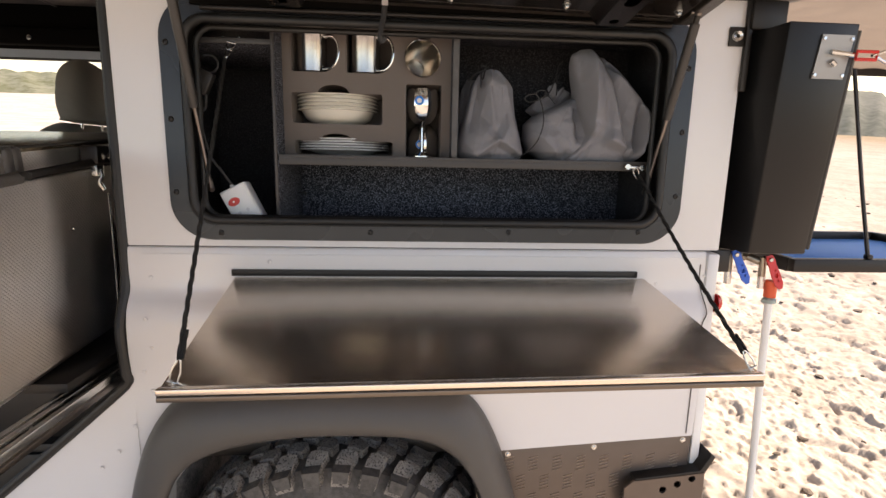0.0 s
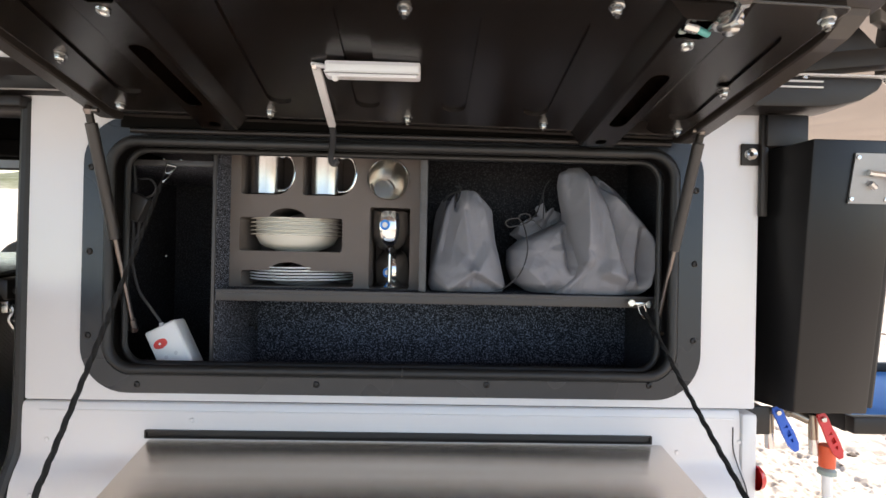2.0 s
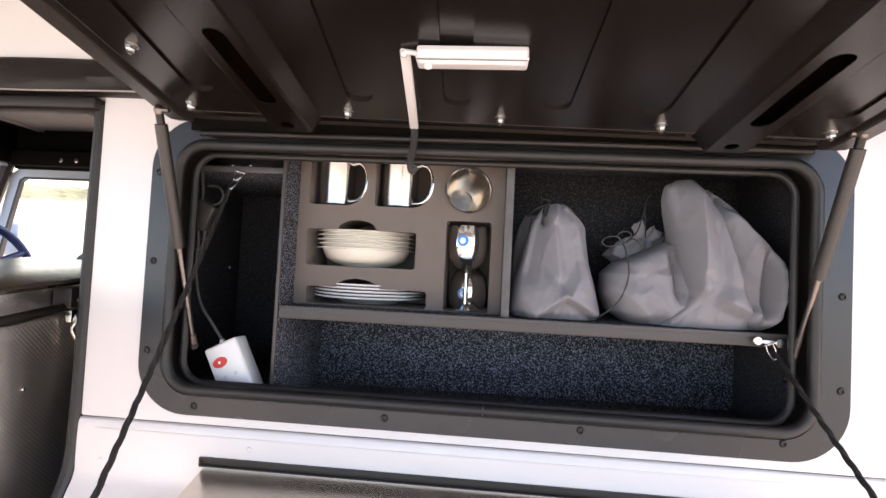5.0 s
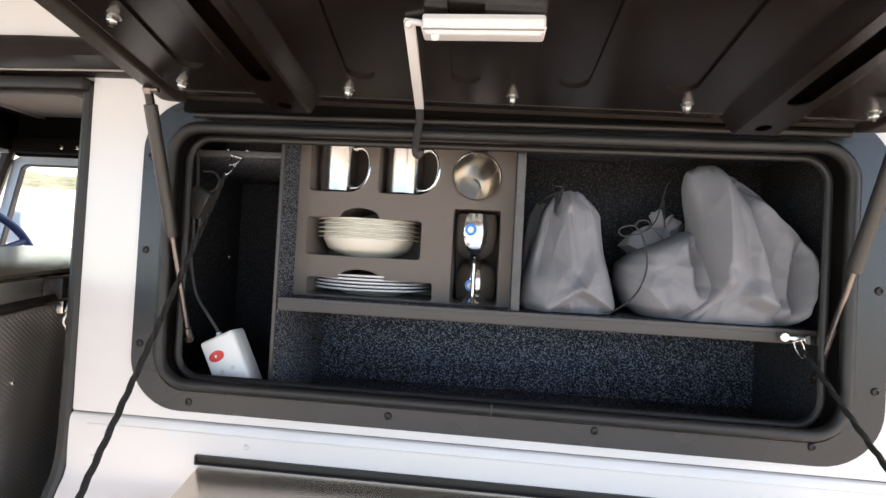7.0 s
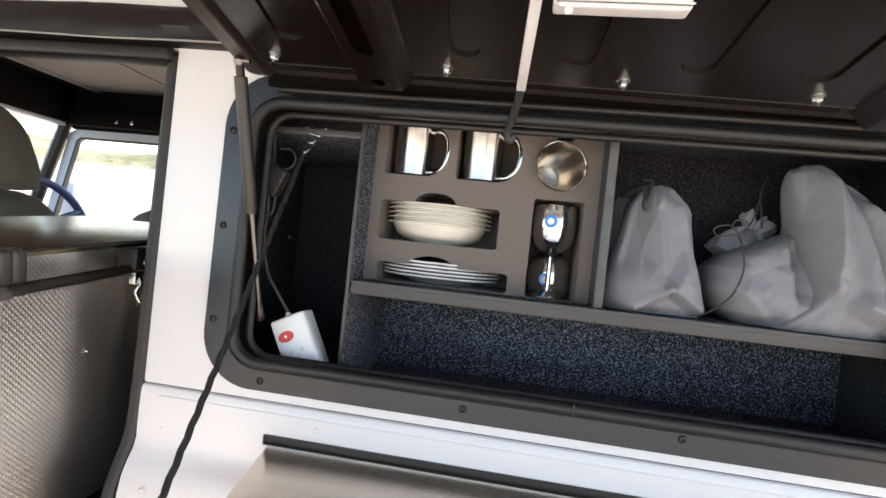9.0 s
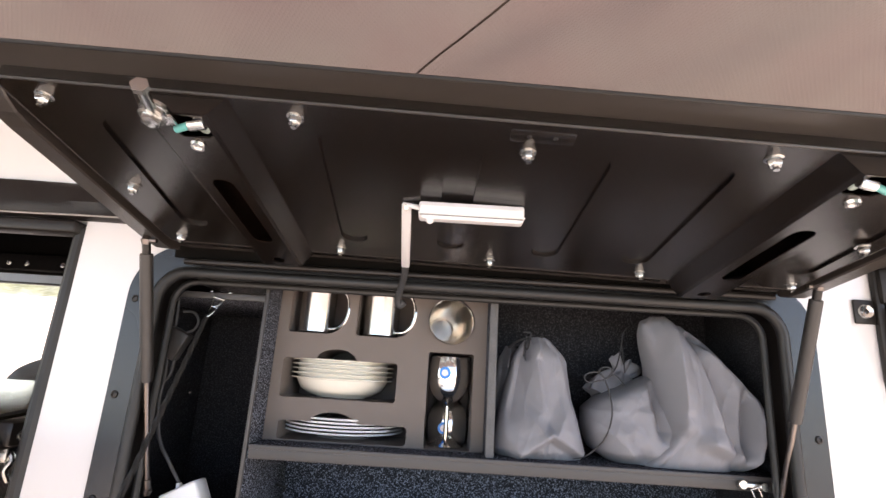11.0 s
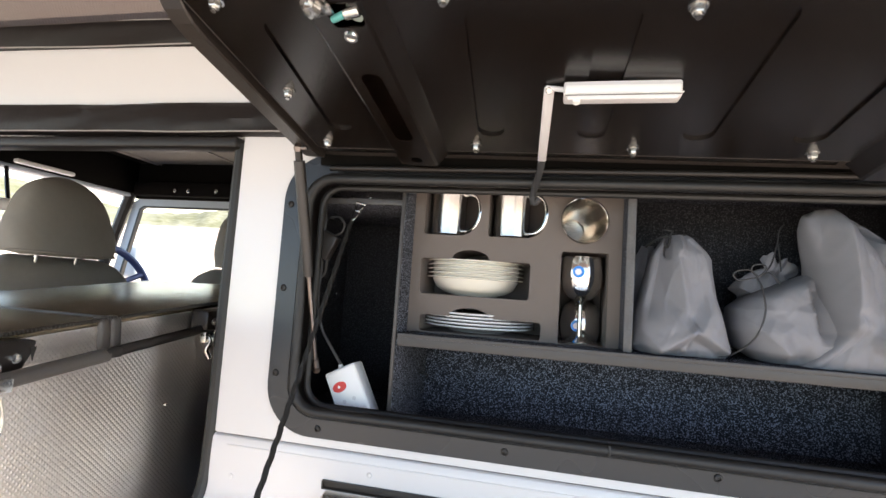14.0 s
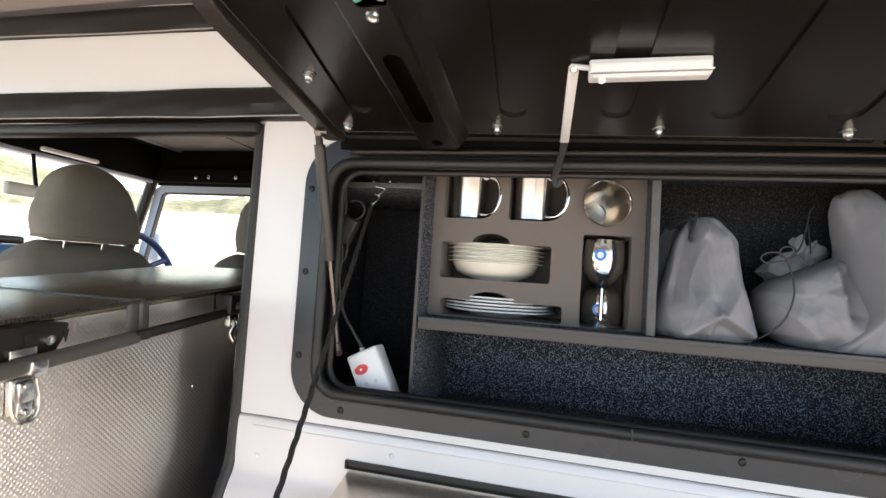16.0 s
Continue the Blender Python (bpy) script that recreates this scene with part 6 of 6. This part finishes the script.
b = bmesh.new()
q = [on_face(0.48, 0.045, 0.0005), on_face(0.94, 0.045, 0.0005), on_face(0.90, 0.215, 0.0005), on_face(0.44, 0.215, 0.0005)]
q2 = [on_face(0.48, 0.045, 0.0035), on_face(0.94, 0.045, 0.0035), on_face(0.90, 0.215, 0.0035), on_face(0.44, 0.215, 0.0035)]
va, vb = [b.verts.new(p) for p in q], [b.verts.new(p) for p in q2]
b.faces.new(vb)
b.faces.new(va[::-1])
for i in range(4):
    b.faces.new((va[i], va[(i + 1) % 4], vb[(i + 1) % 4], vb[i]))
lp = part("latch_plate", b, M_PLATEGREY, water_box, "brushed steel latch plate")
for u, v in ((0.51, 0.06), (0.91, 0.06), (0.88, 0.20), (0.47, 0.20)):
    p = on_face(u, v, 0.003)
    part("rivet", rod(bmesh.new(), p, p + Vector((0, -0.003, 0)), 0.004), M_ZINC, lp)
b = bmesh.new()
p0, p1, p2 = on_face(0.62, 0.115, 0.012), on_face(1.05, 0.125, 0.014), on_face(1.25, 0.125, 0.02)
tube(b, [on_face(0.62, 0.11, 0.007), on_face(0.95, 0.12, 0.010)], 0.0055, 8)
tube(b, [on_face(0.66, 0.145, 0.006), on_face(0.72, 0.16, 0.006)], 0.0055, 8)
part("toggle", b, M_ZINC, lp)
b = tube(bmesh.new(), [on_face(0.95, 0.105, 0.016), on_face(1.22, 0.105, 0.02), on_face(1.22, 0.135, 0.02), on_face(0.95, 0.135, 0.016)], 0.0035, 8, closed=True)
part("safety_clip", b, M_RED, lp, "red safety clip")
b = tube(bmesh.new(), smooth_path([on_face(1.15, 0.12, 0.02), on_face(1.42, 0.095, 0.02), on_face(1.55, 0.115, 0.02), on_face(1.42, 0.145, 0.02), on_face(1.22, 0.125, 0.02)], 5), 0.0028, 8)
part("wire_bail", b, M_ZINC, lp)
tab = thing("eye_tab", (0.79, -0.004, 1.76), "small black tab with a steel eye bolt", "bracket")
part("tab", new_box(0.770, 0.806, -0.006, -0.001, 1.754, 1.794, r=0.002), M_BLACK, tab)
part("eye_bolt", lathe(bmesh.new(), [(0.004, 0.004), (0.010, 0.006), (0.012, 0.003), (0.012, 0.0), (0.004, 0.0)], 20, between((0.786, -0.006, 1.774), (0.786, -0.1, 1.774)), closed=True), M_ZINC, tab)


def lever(bm, x, y, z, tilt):
    """A leaf-shaped lever with two cut-outs, hanging from its pivot."""
    leaf = [(-0.007, 0.006), (-0.010, -0.004), (-0.009, -0.020), (-0.011, -0.045), (-0.010, -0.068), (-0.004, -0.080), (0.004, -0.080), (0.010, -0.068), (0.011, -0.045), (0.009, -0.020), (0.010, -0.004), (0.007, 0.006)]
    holes = [[(-0.004, -0.034), (0.004, -0.030), (0.004, -0.036)], [(-0.0045, -0.044), (0.0045, -0.040), (0.0045, -0.050), (-0.003, -0.052)], [(-0.003, -0.058), (0.004, -0.056), (0.001, -0.064)]]
    t = plate_holes(bmesh.new(), leaf, holes, -0.002, [0.004, 0.004, 0.004, 0.004])
    join(bm, t, pose(x, y, z, -10, tilt, 0))
    return bm


def tap(x, y, z, mat, label, tilt):
    t = thing("water_tap", (x, y, z - 0.05), label, "tap", "taps under the water box")
    b = rod(bmesh.new(), (x - 0.045, y + 0.035, z + 0.010), (x - 0.004, y + 0.004, z - 0.008), 0.010)
    lathe(b, [(0.010, 0), (0.0135, 0.002), (0.0135, 0.010), (0.010, 0.012)], 6, between((x - 0.034, y + 0.027, z + 0.005), (x, y, z - 0.010)))
    rod(b, (x, y, z + 0.004), (x + 0.002, y, z - 0.045), 0.0085)
    part("valve_body", b, M_BRASS, t)
    part("lever", lever(bmesh.new(), x + 0.002, y - 0.020, z + 0.006, tilt), mat, t, smooth=False)
    part("lever_nut", rod(bmesh.new(), (x + 0.002, y - 0.028, z + 0.002), (x + 0.002, y, z + 0.002), 0.005), M_ZINC, t)
    part("spout", rod(bmesh.new(), (x + 0.002, y, z - 0.043), (x + 0.003, y, z - 0.075), 0.0085), M_ZINC, t)


tap(0.868, 0.05, 1.288, M_BLUE, "brass water tap with a blue lever", -22)
tap(0.956, 0.05, 1.276, M_RED, "brass water tap with a red lever", -20)
plumb = thing("tap_bracket", (0.85, 0.06, 1.26), "black bracket plate holding the taps under the water box", "bracket")
part("plate", new_box(0.808, 0.858, 0.030, 0.036, 1.246, 1.300, r=0.002), M_BLACK, plumb)
part("plate", new_box(0.905, 1.0, 0.085, 0.092, 1.268, 1.300, r=0.002), M_BLACK, plumb)
part("elbow", tube(bmesh.new(), smooth_path([(0.822, 0.08, 1.290), (0.826, 0.07, 1.278), (0.838, 0.065, 1.276), (0.846, 0.07, 1.290)], 5), 0.008, 10), M_BRASS, plumb)
hose = thing("water_hose", (0.995, 0.05, 0.0), "white water hose with a red connector", "hose")
part("connector", rod(bmesh.new(), (0.982, 0.045, 1.222), (0.982, 0.045, 1.180), 0.014), M_ORANGE, hose, "orange hose connector")
part("collar", lathe(bmesh.new(), [(0.010, 0), (0.016, 0.002), (0.016, 0.010), (0.010, 0.016)], 20, Matrix.Translation((0.982, 0.045, 1.164))), M_GREENGREY, hose, "grey-green collar")
part("pipe", tube(bmesh.new(), smooth_path([(0.982, 0.045, 1.17), (0.990, 0.045, 0.95), (1.002, 0.045, 0.7), (1.01, 0.045, 0.35), (1.015, 0.045, -0.02)], 5), 0.0090, 14), M_HOSE, hose)
part("mud_strip", new_box(0.781, 0.803, -0.026, -0.014, 0.735, 1.05, r=0.003), M_HOSE, vehicle, "white plastic strip")

drop = thing("drop_table", (1.6, 0.35, 1.2), "black framed drop table with a blue sheet, hung on straps", "table")
part("sheet", new_box(1.055, 1.705, 0.07, 0.53, 1.249, 1.255, r=0.002), M_BLUEMAT, drop, "blue sheet")
part("rail", new_box(1.035, 1.73, 0.045, 0.068, 1.243, 1.276, r=0.003), M_BLACK, drop)
part("rail", new_box(1.035, 1.73, 0.532, 0.555, 1.238, 1.280, r=0.003), M_BLACK, drop)
part("rail", new_box(1.707, 1.73, 0.069, 0.531, 1.238, 1.280, r=0.003), M_BLACK, drop)
part("rail", new_box(1.035, 1.053, 0.069, 0.531, 1.240, 1.276, r=0.003), M_BLACK, drop)
part("strap_clip", new_box(1.229, 1.243, 0.048, 0.064, 1.276, 1.288, r=0.003), M_BLACK, drop)
part("strap", tube(bmesh.new(), smooth_path([(1.16, 0.10, 1.735), (1.182, 0.088, 1.60), (1.208, 0.073, 1.44), (1.236, 0.058, 1.285)], 4), 0.0105, 8, flat=0.45), M_FABRIC, drop)


# ---- awning over the side and the rear ----
awning = thing("awning", (0.9, 0.0, 1.9), "tan canvas awning on black folding arms", "awning")


REACH = -2.0


def canopy_height(x, y):
    """Cloth fixed low along the roof edge, lifted by the arms and sagging between them."""
    side = 2.088 + 0.09 * (1 - math.exp(min(0.0, y) / 0.30)) + 0.03 * min(0.0, y)
    rear = 2.10 - 0.045 * max(0.0, x - 0.9)
    k = max(0.0, min(1.0, (x - 0.7) / 0.5))
    k = k * k * (3 - 2 * k)
    wave = 0.012 * noise.noise(Vector((x * 1.3, y * 1.6, 0.4))) + 0.018 * noise.noise(Vector((x * 2.6 + y * 4, y * 2.6 - x * 1.5, 2.4))) + 0.016 * abs(noise.noise(Vector((x * 5 + y * 5, y * 5 - x * 2, 7.4))))
    # the pole sleeve pulls a shallow ridge into the cloth
    q = ((x - 0.035) * 0.65 + (y + 0.07) * 0.75) / math.hypot(0.65, 0.75)
    ridge = -0.016 * math.exp(-abs(q) / 0.05)
    return side * (1 - k) + rear * k + (wave + ridge * (1 - k)) * min(1.0, abs(y) * 6 + max(0.0, x - 0.7))


def build_canopy(keep):
    bm = bmesh.new()
    xs = [-2.8 + 5.8 * i / 232 for i in range(233)]
    ys = [REACH + (1.55 - REACH) * i / 142 for i in range(143)]
    grid = {}
    for i, x in enumerate(xs):
        for j, y in enumerate(ys):
            if y > 0.0 and x < 0.86:
                continue
            if x > 1.3 and y < -0.25 - 0.35 * max(0.0, 2.2 - x):
                continue
            grid[i, j] = bm.verts.new((x, y, canopy_height(x, y)))
    for (i, j), v in list(grid.items()):
        q = [grid.get(k) for k in ((i, j), (i + 1, j), (i + 1, j + 1), (i, j + 1))]
        if all(q) and keep(sum(c.co.x for c in q) / 4):
            bm.faces.new(q)
    bmesh.ops.delete(bm, geom=[v for v in bm.verts if not v.link_faces], context="VERTS")
    return bm


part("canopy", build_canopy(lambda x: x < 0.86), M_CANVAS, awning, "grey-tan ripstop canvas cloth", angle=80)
part("rear_canopy", build_canopy(lambda x: x >= 0.86), M_CANVAS_REAR, awning, "tan canvas cloth with sunlight put into its colour", angle=80)
for (xa, ya), (xb, yb) in (((-0.045, -0.01), (1.175, -1.417)),):
    run = [(xa + (xb - xa) * k / 60, ya + (yb - ya) * k / 60) for k in range(61)]
    part("seam", tube(bmesh.new(), [(x, y, canopy_height(x, y) - 0.0005) for x, y in run], 0.0020, 6, flat=0.3), M_CANVAS, awning)
part("valance", new_box(2.985, 3.0, -0.25, 1.55, 1.93, 2.02, r=0.004), M_FABRIC, awning)
part("valance", new_box(0.86, 3.0, 1.54, 1.56, 1.99, 2.10, r=0.004), M_FABRIC, awning)


def fabric_band(x0, x1, section, wrinkle, seed, n=150, slope=0.0):
    """A long sewn band of cloth: a section of (y, z) pairs carried along x, slack and wrinkled."""
    bm = bmesh.new()
    rows = []
    m = len(section)
    for i in range(n + 1):
        x = x0 + (x1 - x0) * i / n
        row = []
        for k, (y, z) in enumerate(section):
            slack = math.sin(math.pi * k / (m - 1))
            row.append(bm.verts.new((x, y - wrinkle * slack * (noise.noise(Vector((x * 7 + k * 0.5, k * 0.35, seed))) + 0.7 * abs(noise.noise(Vector((x * 16 + k * 0.9, k * 0.5, seed + 3))))), z + slope * x + 0.5 * wrinkle * noise.noise(Vector((x * 3, 0, seed + 8))))))
        rows.append(row)
    for a, b in zip(rows, rows[1:]):
        for k in range(m - 1):
            bm.faces.new((a[k], a[k + 1], b[k + 1], b[k]))
    return bm


def piping(x0, x1, y, z, seed, r=0.0016, slope=0.0):
    return tube(bmesh.new(), [(x0 + (x1 - x0) * i / 90, y, z + slope * (x0 + (x1 - x0) * i / 90) + 0.003 * noise.noise(Vector((i * 0.12, seed, 0)))) for i in range(91)], r, 6)


cover = part("storage_bag", fabric_band(-2.7, -0.36, [(0.002, 1.9115), (-0.008, 1.911), (-0.013, 1.906), (-0.017, 1.896), (-0.020, 1.886), (-0.022, 1.874), (-0.023, 1.862), (-0.023, 1.852), (-0.012, 1.847), (0.0, 1.847)], 0.006, 2.0, slope=-0.004), M_FABRIC, awning, "black folded awning cover")
part("piping", piping(-2.7, -0.36, -0.0242, 1.8500, 1.0, slope=-0.004), M_PIPING, cover, "pale sewn piping")
strip = part("cover_strip", fabric_band(-2.7, 0.9, [(0.0, 2.075), (-0.006, 2.074), (-0.008, 2.068), (-0.009, 2.056), (-0.009, 2.044), (-0.009, 2.032), (-0.008, 2.023), (0.002, 2.0215)], 0.004, 5.0, slope=-0.018), M_FABRIC, awning, "black sewn edge strip of the awning")
part("piping", piping(-2.7, 0.9, -0.009, 2.022, 3.0, slope=-0.018), M_PIPING, strip, "pale sewn piping")
part("piping", piping(-2.7, 0.9, -0.0075, 2.0745, 6.0, 0.0012, slope=-0.018), M_PIPING, strip)


def arm(p, q, w=0.022, h=0.03):
    t = box(bmesh.new(), -w / 2, w / 2, -h / 2, h / 2, 0, (Vector(q) - Vector(p)).length, r=0.003)
    b = bmesh.new()
    join(b, t, between(p, q))
    return b


part("arm", arm((0.80, -0.05, 1.917), (1.95, -0.235, 1.992), 0.034, 0.030), M_BLACK, awning, "black main arm")
part("arm_pivot", arm((0.985, -0.06, 1.93), (1.000, -0.06, 2.035), 0.026, 0.026), M_BLACK, awning)
part("gusset", slab(bmesh.new(), [(0.86, 1.93), (0.972, 1.945), (0.925, 1.99), (0.86, 1.99)], -0.07, -0.052, 0.002), M_BLACK, awning)
part("strut", arm((0.99, -0.06, 2.022), (1.42, -0.04, 1.905), 0.018, 0.020), M_FLARE, awning, "grey steel strut")
part("strut", arm((1.00, -0.035, 1.930), (2.3, 0.62, 1.872), 0.018, 0.026), M_FLARE, awning, "grey steel strut")
part("strut", arm((0.93, -0.10, 1.99), (1.85, 0.50, 2.05), 0.016, 0.02), M_FLARE, awning)
b = slab(bmesh.new(), [(0.55, 1.846), (0.84, 1.848), (0.90, 1.851), (0.945, 1.862), (0.975, 1.880), (0.985, 1.895), (0.98, 1.902), (0.55, 1.899)], -0.06, 0.03, 0.004)
part("mount_plate", b, M_BLACK, awning, "black rounded mount plate")
part("mount_cap", new_box(0.80, 1.003, -0.064, 0.034, 1.9025, 1.9055, r=0.001), M_ALU, awning)
for z in (1.880, 1.890):
    part("mount_rail", new_box(0.70, 0.875, -0.064, -0.061, z, z + 0.003, r=0.0008), M_ALU, awning)
for x in (0.845, 0.995):
    part("mount_bolt", bolt(bmesh.new(), (x, -0.055, 1.902), (0, 0, -1), 0.007, 0.006, 0.003), M_ZINC, awning)
part("mount_post", new_box(0.808, 0.885, -0.02, 0.06, 1.787, 1.846, r=0.004), M_BLACK, awning)
